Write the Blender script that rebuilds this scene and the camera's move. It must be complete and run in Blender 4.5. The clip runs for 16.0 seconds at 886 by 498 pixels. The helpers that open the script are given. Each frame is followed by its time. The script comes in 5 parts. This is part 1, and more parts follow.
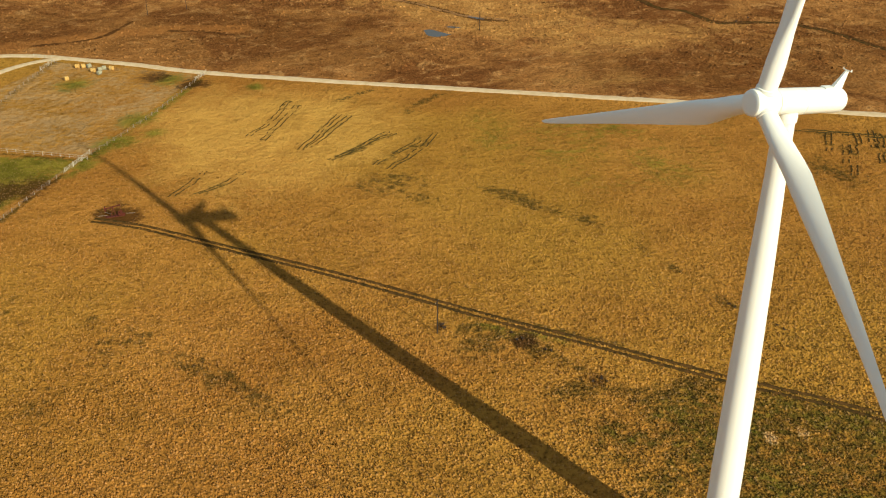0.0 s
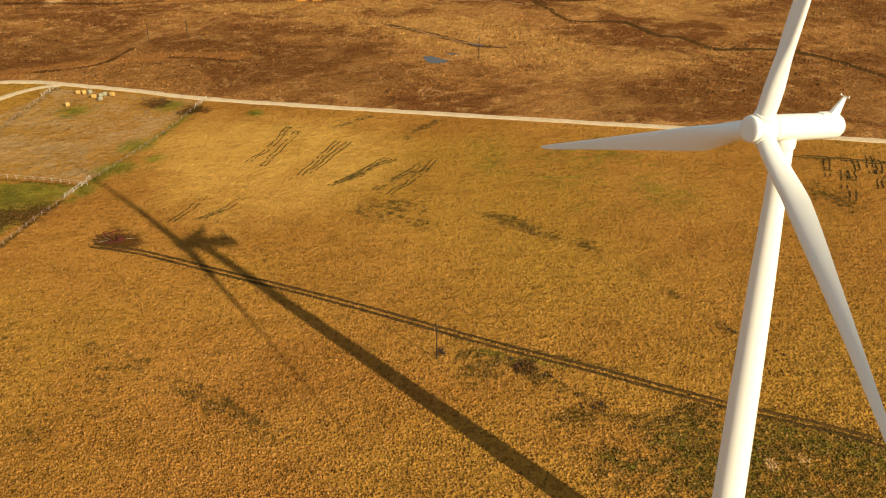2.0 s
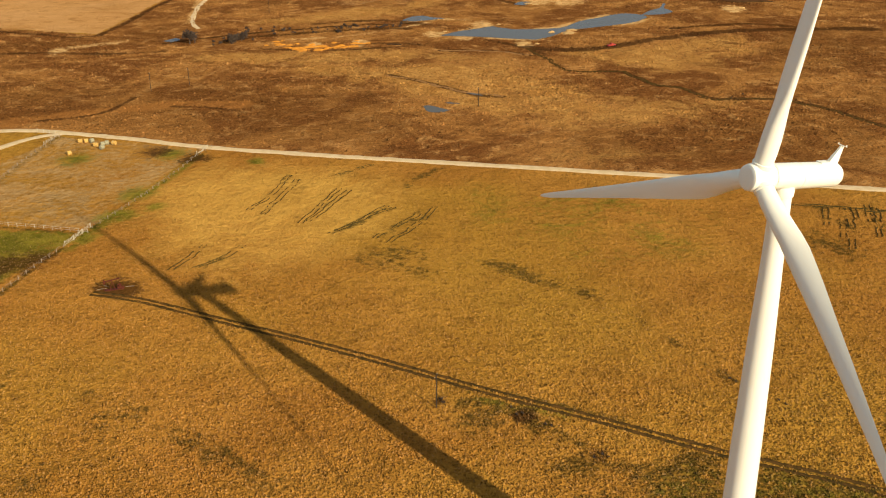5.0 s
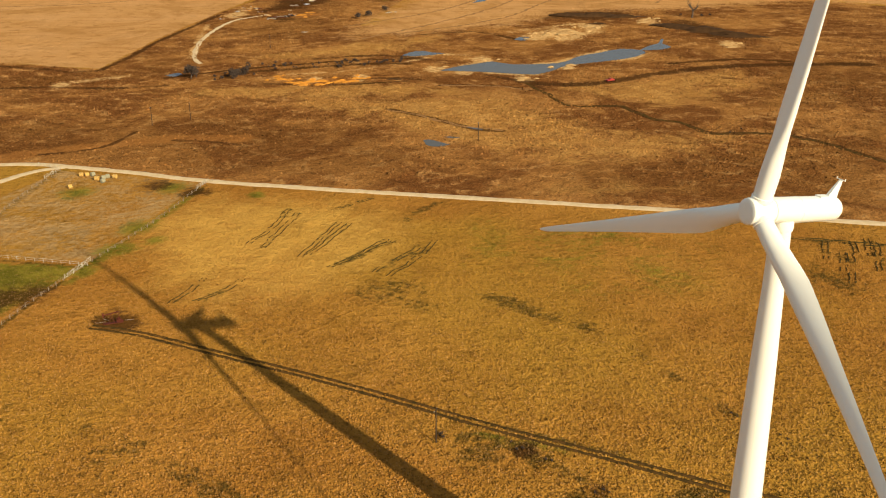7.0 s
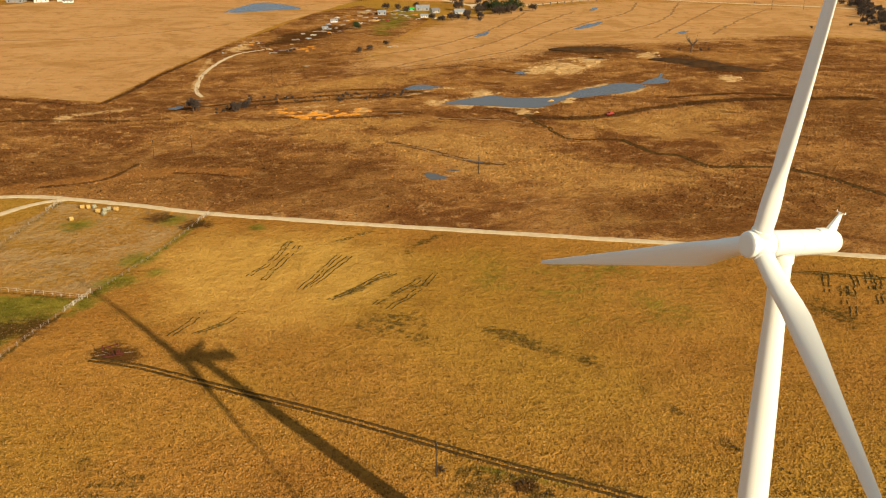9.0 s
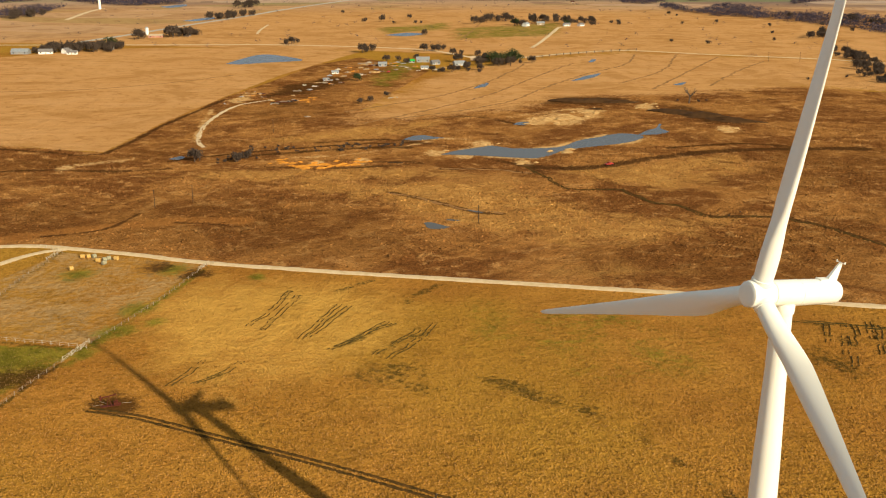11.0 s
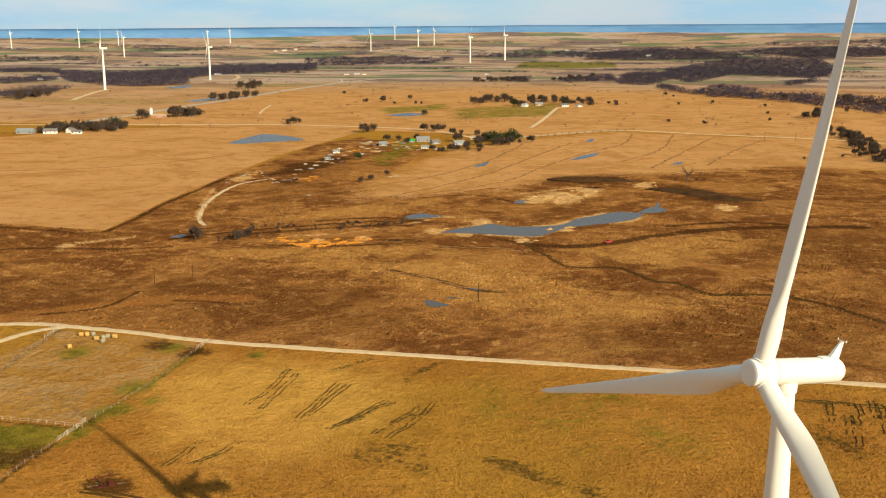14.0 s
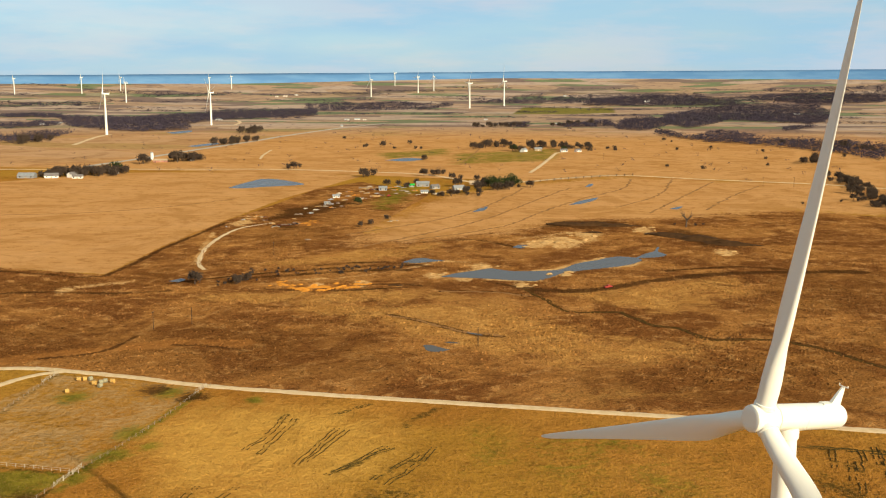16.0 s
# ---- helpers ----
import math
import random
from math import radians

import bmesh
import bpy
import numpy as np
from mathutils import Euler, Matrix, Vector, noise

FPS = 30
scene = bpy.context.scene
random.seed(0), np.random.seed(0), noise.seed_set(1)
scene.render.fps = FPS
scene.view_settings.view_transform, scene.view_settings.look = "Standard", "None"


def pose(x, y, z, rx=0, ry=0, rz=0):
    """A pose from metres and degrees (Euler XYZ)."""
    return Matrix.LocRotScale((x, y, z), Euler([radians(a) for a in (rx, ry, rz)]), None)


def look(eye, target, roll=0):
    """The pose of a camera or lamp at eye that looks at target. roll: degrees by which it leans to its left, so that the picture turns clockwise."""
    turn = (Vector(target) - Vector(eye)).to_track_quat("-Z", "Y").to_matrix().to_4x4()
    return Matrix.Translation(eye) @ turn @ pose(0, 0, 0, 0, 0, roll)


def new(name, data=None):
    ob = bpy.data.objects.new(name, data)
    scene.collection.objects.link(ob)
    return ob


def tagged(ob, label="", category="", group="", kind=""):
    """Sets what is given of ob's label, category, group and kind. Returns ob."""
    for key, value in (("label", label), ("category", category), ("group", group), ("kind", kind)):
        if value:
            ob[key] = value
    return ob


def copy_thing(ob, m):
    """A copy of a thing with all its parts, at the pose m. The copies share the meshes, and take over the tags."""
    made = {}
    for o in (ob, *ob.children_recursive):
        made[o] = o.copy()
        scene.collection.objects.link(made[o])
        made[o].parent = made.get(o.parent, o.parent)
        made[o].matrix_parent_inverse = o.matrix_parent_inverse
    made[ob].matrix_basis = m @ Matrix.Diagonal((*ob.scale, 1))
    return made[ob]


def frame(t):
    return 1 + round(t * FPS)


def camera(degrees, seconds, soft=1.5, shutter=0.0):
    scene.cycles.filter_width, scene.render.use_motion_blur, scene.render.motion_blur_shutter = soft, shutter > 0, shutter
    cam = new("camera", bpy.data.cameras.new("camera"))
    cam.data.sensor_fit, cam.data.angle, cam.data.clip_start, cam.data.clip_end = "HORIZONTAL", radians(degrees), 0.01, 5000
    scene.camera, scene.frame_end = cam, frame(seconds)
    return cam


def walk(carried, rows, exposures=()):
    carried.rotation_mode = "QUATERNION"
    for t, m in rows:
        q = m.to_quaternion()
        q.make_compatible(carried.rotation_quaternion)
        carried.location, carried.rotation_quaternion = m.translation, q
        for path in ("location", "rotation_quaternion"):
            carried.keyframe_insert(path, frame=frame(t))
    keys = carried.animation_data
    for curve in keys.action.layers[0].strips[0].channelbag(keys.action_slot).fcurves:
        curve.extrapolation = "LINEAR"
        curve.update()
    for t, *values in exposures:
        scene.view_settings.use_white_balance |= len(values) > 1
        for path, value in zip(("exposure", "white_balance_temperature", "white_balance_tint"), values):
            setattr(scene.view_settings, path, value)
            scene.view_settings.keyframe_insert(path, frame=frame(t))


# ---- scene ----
# ---------------------------------------------------------------- camera
cam = camera(47.44, 16.0, soft=1.15)
walk(cam, [
    (0.0, pose(0, 0, 120, 62.432, 0, 0.070) @ pose(0, 0, 0, 0, 0, -0.142)),
    (0.5, pose(0, 0, 120, 62.804, 0, 0.059) @ pose(0, 0, 0, 0, 0, -0.158)),
    (1.0, pose(0, 0, 120, 63.149, 0, 0.044) @ pose(0, 0, 0, 0, 0, -0.160)),
    (1.5, pose(0, 0, 120, 63.512, 0, 0.029) @ pose(0, 0, 0, 0, 0, -0.163)),
    (2.0, pose(0, 0, 120, 63.881, 0, 0.026) @ pose(0, 0, 0, 0, 0, -0.110)),
    (2.5, pose(0, 0, 120, 64.243, 0, 0.051) @ pose(0, 0, 0, 0, 0, -0.158)),
    (3.0, pose(0, 0, 120, 64.688, 0, 0.038) @ pose(0, 0, 0, 0, 0, -0.124)),
    (3.5, pose(0, 0, 120, 65.148, 0, 0.020) @ pose(0, 0, 0, 0, 0, -0.128)),
    (4.0, pose(0, 0, 120, 65.624, 0, 0.015) @ pose(0, 0, 0, 0, 0, -0.092)),
    (6.5, pose(0, 0, 120, 68.058, 0, 0.000) @ pose(0, 0, 0, 0, 0, -0.051)),
    (7.0, pose(0, 0, 120, 68.517, 0, -0.004) @ pose(0, 0, 0, 0, 0, -0.023)),
    (7.5, pose(0, 0, 120, 68.964, 0, 0.004) @ pose(0, 0, 0, 0, 0, -0.037)),
    (8.0, pose(0, 0, 120, 69.417, 0, 0.011) @ pose(0, 0, 0, 0, 0, -0.032)),
    (8.5, pose(0, 0, 120, 69.876, 0, 0.008) @ pose(0, 0, 0, 0, 0, -0.003)),
    (9.0, pose(0, 0, 120, 70.376, 0, 0.021) @ pose(0, 0, 0, 0, 0, 0.041)),
    (11.5, pose(0, 0, 120, 73.958, 0, 0.024) @ pose(0, 0, 0, 0, 0, 0.057)),
    (12.0, pose(0, 0, 120, 74.696, 0, 0.024) @ pose(0, 0, 0, 0, 0, 0.054)),
    (12.5, pose(0, 0, 120, 75.432, 0, 0.021) @ pose(0, 0, 0, 0, 0, 0.076)),
    (13.0, pose(0, 0, 120, 76.180, 0, 0.019) @ pose(0, 0, 0, 0, 0, 0.071)),
    (13.5, pose(0, 0, 120, 76.912, 0, 0.019) @ pose(0, 0, 0, 0, 0, 0.076)),
    (14.0, pose(0, 0, 120, 77.617, 0, 0.022) @ pose(0, 0, 0, 0, 0, 0.092)),
    (14.5, pose(0, 0, 120, 78.335, 0, 0.009) @ pose(0, 0, 0, 0, 0, 0.090)),
    (15.0, pose(0, 0, 120, 78.957, 0, -0.000) @ pose(0, 0, 0, 0, 0, 0.103)),
    (15.5, pose(0, 0, 120, 79.571, 0, 0.002) @ pose(0, 0, 0, 0, 0, 0.113)),
    (16.0, pose(0, 0, 120, 80.143, 0, -0.000) @ pose(0, 0, 0, 0, 0, 0.150)),
], exposures=[(0.0, 0.43, 5850, 1.5), (1.5, 0.47, 6500, 8.0), (16.0, 0.46, 6500, 7.0)])

# ---------------------------------------------------------------- world, sun, exposure
SUN_AZ, SUN_EL = radians(139.8), radians(24.8)
world = bpy.data.worlds.new("world")
scene.world = world
world.use_nodes = True
wn = world.node_tree
wn.nodes.clear()
sky = wn.nodes.new("ShaderNodeTexSky")
sky.sky_type = "NISHITA"
sky.sun_disc = False
sky.sun_elevation, sky.sun_rotation = SUN_EL, SUN_AZ
sky.air_density, sky.dust_density, sky.ozone_density = 1.0, 0.25, 4.0
bg = wn.nodes.new("ShaderNodeBackground")
bg.inputs["Strength"].default_value = 0.085
wout = wn.nodes.new("ShaderNodeOutputWorld")
# thin high cloud
wco = wn.nodes.new("ShaderNodeTexCoord")
wmap = wn.nodes.new("ShaderNodeMapping")
wmap.inputs["Scale"].default_value = (1.6, 1.6, 9.0)
wnoise = wn.nodes.new("ShaderNodeTexNoise")
wnoise.inputs["Scale"].default_value, wnoise.inputs["Detail"].default_value = 2.2, 5.0
wramp = wn.nodes.new("ShaderNodeMapRange")
wramp.interpolation_type = "SMOOTHSTEP"
for k, v in zip((1, 2, 3, 4), (0.35, 0.70, 0.62, 0.95)):
    wramp.inputs[k].default_value = v
wmix = wn.nodes.new("ShaderNodeMix")
wmix.data_type = "RGBA"
wsplit = wn.nodes.new("ShaderNodeSeparateXYZ")
whigh = wn.nodes.new("ShaderNodeMapRange")
whigh.interpolation_type = "SMOOTHSTEP"
for k, v in zip((1, 2, 3, 4), (0.05, 0.6, 0.0, 1.0)):
    whigh.inputs[k].default_value = v
wtint = wn.nodes.new("ShaderNodeMix")
wtint.data_type = "RGBA"
wtint.inputs[7].default_value = (3.3, 3.2, 2.9, 1.0)
# pale cloud banks over a blue haze
wbank = wn.nodes.new("ShaderNodeTexNoise")
wbank.inputs["Scale"].default_value, wbank.inputs["Detail"].default_value, wbank.inputs["Roughness"].default_value = 3.4, 6.0, 0.6
wbank_ramp = wn.nodes.new("ShaderNodeMapRange")
wbank_ramp.interpolation_type = "SMOOTHSTEP"
for k, v in zip((1, 2, 3, 4), (0.38, 0.62, 0.0, 1.0)):
    wbank_ramp.inputs[k].default_value = v
wpale = wn.nodes.new("ShaderNodeMix")
wpale.data_type = "RGBA"
wpale.inputs[6].default_value, wpale.inputs[7].default_value = (3.2, 5.2, 6.9, 1.0), (4.7, 5.5, 6.6, 1.0)
wn.links.new(wmap.outputs[0], wbank.inputs["Vector"])
wn.links.new(wbank.outputs[0], wbank_ramp.inputs[0])
wn.links.new(wbank_ramp.outputs[0], wpale.inputs[0])
wn.links.new(wpale.outputs[2], wtint.inputs[6])
wn.links.new(wco.outputs["Generated"], wsplit.inputs[0])
wn.links.new(wsplit.outputs[2], whigh.inputs[0])
wn.links.new(whigh.outputs[0], wtint.inputs[0])
wn.links.new(wtint.outputs[2], wmix.inputs[7])
wn.links.new(wco.outputs["Generated"], wmap.inputs[0])
wn.links.new(wmap.outputs[0], wnoise.inputs["Vector"])
wn.links.new(wnoise.outputs[0], wramp.inputs[0])
wn.links.new(wramp.outputs[0], wmix.inputs[0])
wn.links.new(sky.outputs[0], wmix.inputs[6])
wn.links.new(wmix.outputs[2], bg.inputs[0])
wn.links.new(bg.outputs[0], wout.inputs[0])

sun_data = bpy.data.lights.new("sun", "SUN")
sun_data.energy, sun_data.angle, sun_data.color = 5.0, radians(0.55), (1.0, 0.86, 0.62)
sun = new("sun", sun_data)
sun_way = Vector((math.sin(SUN_AZ) * math.cos(SUN_EL), math.cos(SUN_AZ) * math.cos(SUN_EL), math.sin(SUN_EL)))
sun.matrix_world = look(sun_way * 300, (0, 0, 0))


# ---------------------------------------------------------------- node helpers and materials
class Nodes:
    """Short-hand for building one node material."""

    def __init__(self, name):
        self.mat = bpy.data.materials.new(name)
        self.mat.use_nodes = True
        self.tree = self.mat.node_tree
        self.bsdf = self.tree.nodes["Principled BSDF"]
        tc = self.tree.nodes.new("ShaderNodeTexCoord")
        self.co = tc.outputs["Object"]

    def put(self, socket, value):
        if isinstance(value, bpy.types.NodeSocket):
            self.tree.links.new(value, socket)
        else:
            socket.default_value = value

    def noise(self, scale, detail=4.0, rough=0.55, co=None, stretch=None, warp=0.0):
        n = self.tree.nodes.new("ShaderNodeTexNoise")
        co = co or self.co
        if stretch:
            m = self.tree.nodes.new("ShaderNodeMapping")
            m.inputs["Scale"].default_value = stretch[:3]
            if len(stretch) > 3:
                m.inputs["Rotation"].default_value = (0, 0, radians(stretch[3]))
            self.put(m.inputs["Vector"], co)
            co = m.outputs[0]
        self.put(n.inputs["Vector"], co)
        n.inputs["Scale"].default_value, n.inputs["Detail"].default_value = scale, detail
        n.inputs["Roughness"].default_value, n.inputs["Distortion"].default_value = rough, warp
        return n.outputs[0]

    def attr(self, name):
        n = self.tree.nodes.new("ShaderNodeAttribute")
        n.attribute_name = name
        s = self.tree.nodes.new("ShaderNodeSeparateColor")
        self.put(s.inputs[0], n.outputs["Color"])
        return s.outputs[0], s.outputs[1], s.outputs[2]

    def math(self, op, a, b=0.0, clamp=False):
        n = self.tree.nodes.new("ShaderNodeMath")
        n.operation, n.use_clamp = op, clamp
        self.put(n.inputs[0], a)
        self.put(n.inputs[1], b)
        return n.outputs[0]

    def ramp(self, value, lo, hi, a=0.0, b=1.0):
        n = self.tree.nodes.new("ShaderNodeMapRange")
        n.interpolation_type = "SMOOTHSTEP"
        self.put(n.inputs[0], value)
        for k, v in zip((1, 2, 3, 4), (lo, hi, a, b)):
            n.inputs[k].default_value = v
        return n.outputs[0]

    def mix(self, fac, a, b, mode="MIX"):
        n = self.tree.nodes.new("ShaderNodeMix")
        n.data_type, n.blend_type = "RGBA", mode
        self.put(n.inputs[0], fac)
        for socket, v in ((n.inputs[6], a), (n.inputs[7], b)):
            self.put(socket, (*v, 1.0) if isinstance(v, tuple) else v)
        return n.outputs[2]

    def done(self, colour, rough=0.9, bump=None, strength=0.5, distance=0.1, metal=0.0, spec=0.2):
        self.put(self.bsdf.inputs["Base Color"], (*colour, 1.0) if isinstance(colour, tuple) else colour)
        self.put(self.bsdf.inputs["Roughness"], rough)
        self.put(self.bsdf.inputs["Metallic"], metal)
        self.put(self.bsdf.inputs["Specular IOR Level"], spec)
        if bump is not None:
            b = self.tree.nodes.new("ShaderNodeBump")
            b.inputs["Strength"].default_value, b.inputs["Distance"].default_value = strength, distance
            self.put(b.inputs["Height"], bump)
            self.put(self.bsdf.inputs["Normal"], b.outputs[0])
        return self.mat


def plain(name, colour, rough=0.7, scale=3.0, vary=0.25, metal=0.0, bump=0.0, spec=0.06):
    """A worn paint, wood or stone: two scales of variation on one colour."""
    n = Nodes(name)
    big, small = n.noise(scale, 3), n.noise(scale * 9, 4)
    dark = tuple(c * (1 - vary) for c in colour)
    c = n.mix(n.ramp(big, 0.35, 0.7), colour, dark)
    c = n.mix(n.ramp(small, 0.55, 0.8, 0, 0.6), c, tuple(c * (1 - 1.4 * vary) for c in colour))
    return n.done(c, rough, small if bump else None, 0.6, bump or 0.01, metal, spec)


def ground_material(name, tufted=False, bright=0.38):
    n = Nodes(name)
    heath, green, stubble = n.attr("cover_a")
    dark, sand, scrub = n.attr("cover_b")
    red, straw_haze, plough = n.attr("cover_c")
    huge, big, mid = n.noise(0.006, 4), n.noise(0.022, 5, 0.6, warp=0.4), n.noise(0.11, 5, 0.62)
    small, fine = n.noise(0.55, 4, 0.65), n.noise(1.6, 3, 0.6)
    rag = n.math("SUBTRACT", n.noise(0.045, 8, 0.72, warp=0.8), 0.5)
    rag2 = n.math("SUBTRACT", n.noise(0.4, 6, 0.75), 0.5)

    def ragged(mask, amount=2.0, lo=0.35, hi=0.75, local=1.3):
        near = n.ramp(mask, 0.0, 0.35)
        m = n.math("ADD", mask, n.math("MULTIPLY", rag, n.math("MULTIPLY", near, amount)))
        m = n.math("ADD", m, n.math("MULTIPLY", rag2, n.math("MULTIPLY", near, local)))
        return n.ramp(m, lo, hi)

    # pasture: dry orange grass, with olive and darker weeds
    c = n.mix(n.ramp(big, 0.3, 0.7), (0.42, 0.196, 0.037), (0.32, 0.138, 0.024))
    c = n.mix(n.ramp(huge, 0.42, 0.62, 0, 0.7), c, (0.39, 0.215, 0.030))
    c = n.mix(n.ramp(mid, 0.48, 0.72, 0, 0.55), c, (0.23, 0.11, 0.018))
    c = n.mix(n.ramp(small, 0.48, 0.72, 0, 0.6), c, (0.12, 0.053, 0.009))
    c = n.mix(n.ramp(fine, 0.55, 0.75, 0, 0.5), c, (0.50, 0.25, 0.06))
    # pale dry grass, raised further to paint in the light on the left
    c = n.mix(n.math("MULTIPLY", ragged(straw_haze, 1.5, 0.2, 1.0, 0.6), 0.8), c, (0.60, 0.338, 0.072))
    weeds = n.math("MULTIPLY", ragged(scrub, 2.6, 0.4, 0.85, 2.4), n.ramp(small, 0.35, 0.55, 0.35, 1))
    c = n.mix(n.math("MULTIPLY", weeds, 0.8), c, (0.06, 0.042, 0.010))
    # heath: brown winter growth, mottled with straw
    patch = n.noise(0.016, 7, 0.66, warp=1.2)
    mottle = n.noise(0.09, 7, 0.72, warp=0.6)
    clump = n.noise(0.38, 5, 0.7)
    h = n.mix(n.ramp(patch, 0.43, 0.58), (0.175, 0.066, 0.018), (0.34, 0.15, 0.040))
    h = n.mix(n.ramp(mottle, 0.5, 0.68, 0, 0.75), h, (0.56, 0.29, 0.095))
    h = n.mix(n.ramp(mottle, 0.26, 0.5, 0.6, 0), h, (0.055, 0.023, 0.007))
    h = n.mix(n.ramp(clump, 0.54, 0.70, 0, 0.75), h, (0.042, 0.018, 0.007))
    speck = n.noise(1.15, 4, 0.75)
    pale = n.mix(n.ramp(mottle, 0.4, 0.62), (0.54, 0.28, 0.078), (0.34, 0.155, 0.036))
    pale = n.mix(n.ramp(clump, 0.52, 0.72, 0, 0.5), pale, (0.17, 0.07, 0.018))
    h = n.mix(n.math("MULTIPLY", ragged(straw_haze, 2.6, 0.3, 0.9, 0.8), 0.85), h, pale)
    h = n.mix(n.math("MULTIPLY", ragged(scrub, 1.6, 0.15, 1.0, 0.5), 0.7), h, n.mix(n.ramp(clump, 0.4, 0.65), (0.17, 0.07, 0.017), (0.10, 0.04, 0.010)))
    h = n.mix(n.ramp(speck, 0.54, 0.64, 0, 0.65), h, (0.05, 0.021, 0.008))
    h = n.mix(n.ramp(speck, 0.34, 0.46, 0.55, 0), h, n.mix(0.5, h, (0.62, 0.33, 0.11)))
    c = n.mix(n.ramp(n.math("ADD", heath, n.math("MULTIPLY", rag, 0.35)), 0.42, 0.58), c, h)
    # stubble: smooth pale field
    rows = n.noise(0.08, 4, 0.6, stretch=(0.12, 1.6, 1, 12))
    s = n.mix(n.ramp(rows, 0.35, 0.7, 0.25, 0.7), (0.58, 0.31, 0.112), (0.46, 0.222, 0.074))
    s = n.mix(n.ramp(mottle, 0.5, 0.66, 0, 0.65), s, (0.30, 0.14, 0.040))
    s = n.mix(n.ramp(clump, 0.55, 0.75, 0, 0.4), s, (0.22, 0.10, 0.028))
    s = n.mix(n.ramp(big, 0.4, 0.7, 0, 0.5), s, (0.60, 0.33, 0.135))
    s = n.mix(n.ramp(patch, 0.47, 0.62, 0, 0.55), s, (0.36, 0.17, 0.048))
    cells = n.tree.nodes.new("ShaderNodeTexVoronoi")
    squash = n.tree.nodes.new("ShaderNodeMapping")
    squash.inputs["Scale"].default_value, squash.inputs["Rotation"].default_value = (0.0042, 0.0115, 0), (0, 0, 0.12)
    n.put(squash.inputs[0], n.co)
    n.put(cells.inputs["Vector"], squash.outputs[0])
    cells.inputs["Scale"].default_value = 1.0
    cell = n.tree.nodes.new("ShaderNodeSeparateColor")
    n.put(cell.inputs[0], cells.outputs["Color"])
    # far crop colours, greyed towards mauve: haze painted into the fields
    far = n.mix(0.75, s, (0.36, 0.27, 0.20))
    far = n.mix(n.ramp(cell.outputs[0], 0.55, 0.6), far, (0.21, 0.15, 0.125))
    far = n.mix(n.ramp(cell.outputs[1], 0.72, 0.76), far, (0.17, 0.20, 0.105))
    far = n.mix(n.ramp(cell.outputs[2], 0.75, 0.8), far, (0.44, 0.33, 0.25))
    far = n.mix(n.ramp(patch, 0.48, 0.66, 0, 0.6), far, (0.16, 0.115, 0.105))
    s = n.mix(straw_haze, s, far)
    edge = n.math("MULTIPLY", n.math("MULTIPLY", stubble, n.math("SUBTRACT", 1.0, stubble)), 7.0)
    c = n.mix(n.ramp(n.math("ADD", stubble, n.math("MULTIPLY", n.math("ADD", rag, rag2), edge)), 0.3, 0.7), c, s)
    c = n.mix(ragged(plough, 1.0), c, n.mix(big, (0.37, 0.215, 0.082), (0.45, 0.275, 0.11)))
    c = n.mix(n.math("MULTIPLY", ragged(red, 1.6), 0.6), c, n.mix(mid, (0.42, 0.18, 0.045), (0.27, 0.105, 0.026)))
    c = n.mix(n.math("MULTIPLY", ragged(green, 1.8, 0.25, 0.95, 1.4), 0.85), c, n.mix(n.ramp(mid, 0.35, 0.65), (0.085, 0.095, 0.010), (0.22, 0.185, 0.022)))
    c = n.mix(n.math("MULTIPLY", ragged(sand, 2.2, 0.28, 0.7, 1.6), 0.9), c, n.mix(n.ramp(clump, 0.35, 0.65), (0.74, 0.48, 0.21), (0.42, 0.20, 0.055)))
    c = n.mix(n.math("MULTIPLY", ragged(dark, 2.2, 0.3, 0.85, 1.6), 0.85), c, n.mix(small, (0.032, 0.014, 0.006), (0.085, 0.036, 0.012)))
    if tufted:
        g = n.tree.nodes.new("ShaderNodeNewGeometry")
        per = g.outputs["Random Per Island"]
        c = n.mix(n.ramp(per, 0.45, 1.0, 0, bright), c, n.mix(0.5, c, (0.62, 0.36, 0.17)))
        c = n.mix(n.ramp(per, 0.0, 0.4, 0.6, 0), c, n.mix(0.35, (0.07, 0.042, 0.012), c))
        return n.done(c, 0.95, spec=0.0)
    rise = n.math("ADD", n.math("MULTIPLY", fine, 0.5), n.math("ADD", n.math("MULTIPLY", small, 1.0), n.math("MULTIPLY", mid, 2.5)))
    return n.done(c, 0.95, rise, 1.0, 0.8, spec=0.0)


def painted_steel():
    n = Nodes("white_turbine_paint")
    dirt, fine = n.noise(0.25, 5, 0.6, stretch=(1, 1, 0.25)), n.noise(3.0, 4, stretch=(1, 1, 0.1))
    c = n.mix(n.ramp(dirt, 0.45, 0.8, 0, 0.5), (0.82, 0.80, 0.70), (0.74, 0.71, 0.60))
    c = n.mix(n.ramp(fine, 0.62, 0.85, 0, 0.35), c, (0.66, 0.63, 0.53))
    return n.done(c, 0.42, spec=0.4)


def gravel_material():
    n = Nodes("pale_gravel")
    a, b = n.noise(0.3, 5, 0.6), n.noise(2.5, 4, 0.7)
    c = n.mix(n.ramp(a, 0.35, 0.7), (0.66, 0.50, 0.30), (0.55, 0.39, 0.21))
    c = n.mix(n.ramp(b, 0.55, 0.8, 0, 0.5), c, (0.48, 0.34, 0.19))
    return n.done(c, 0.95, b, 0.6, 0.05, spec=0.1)


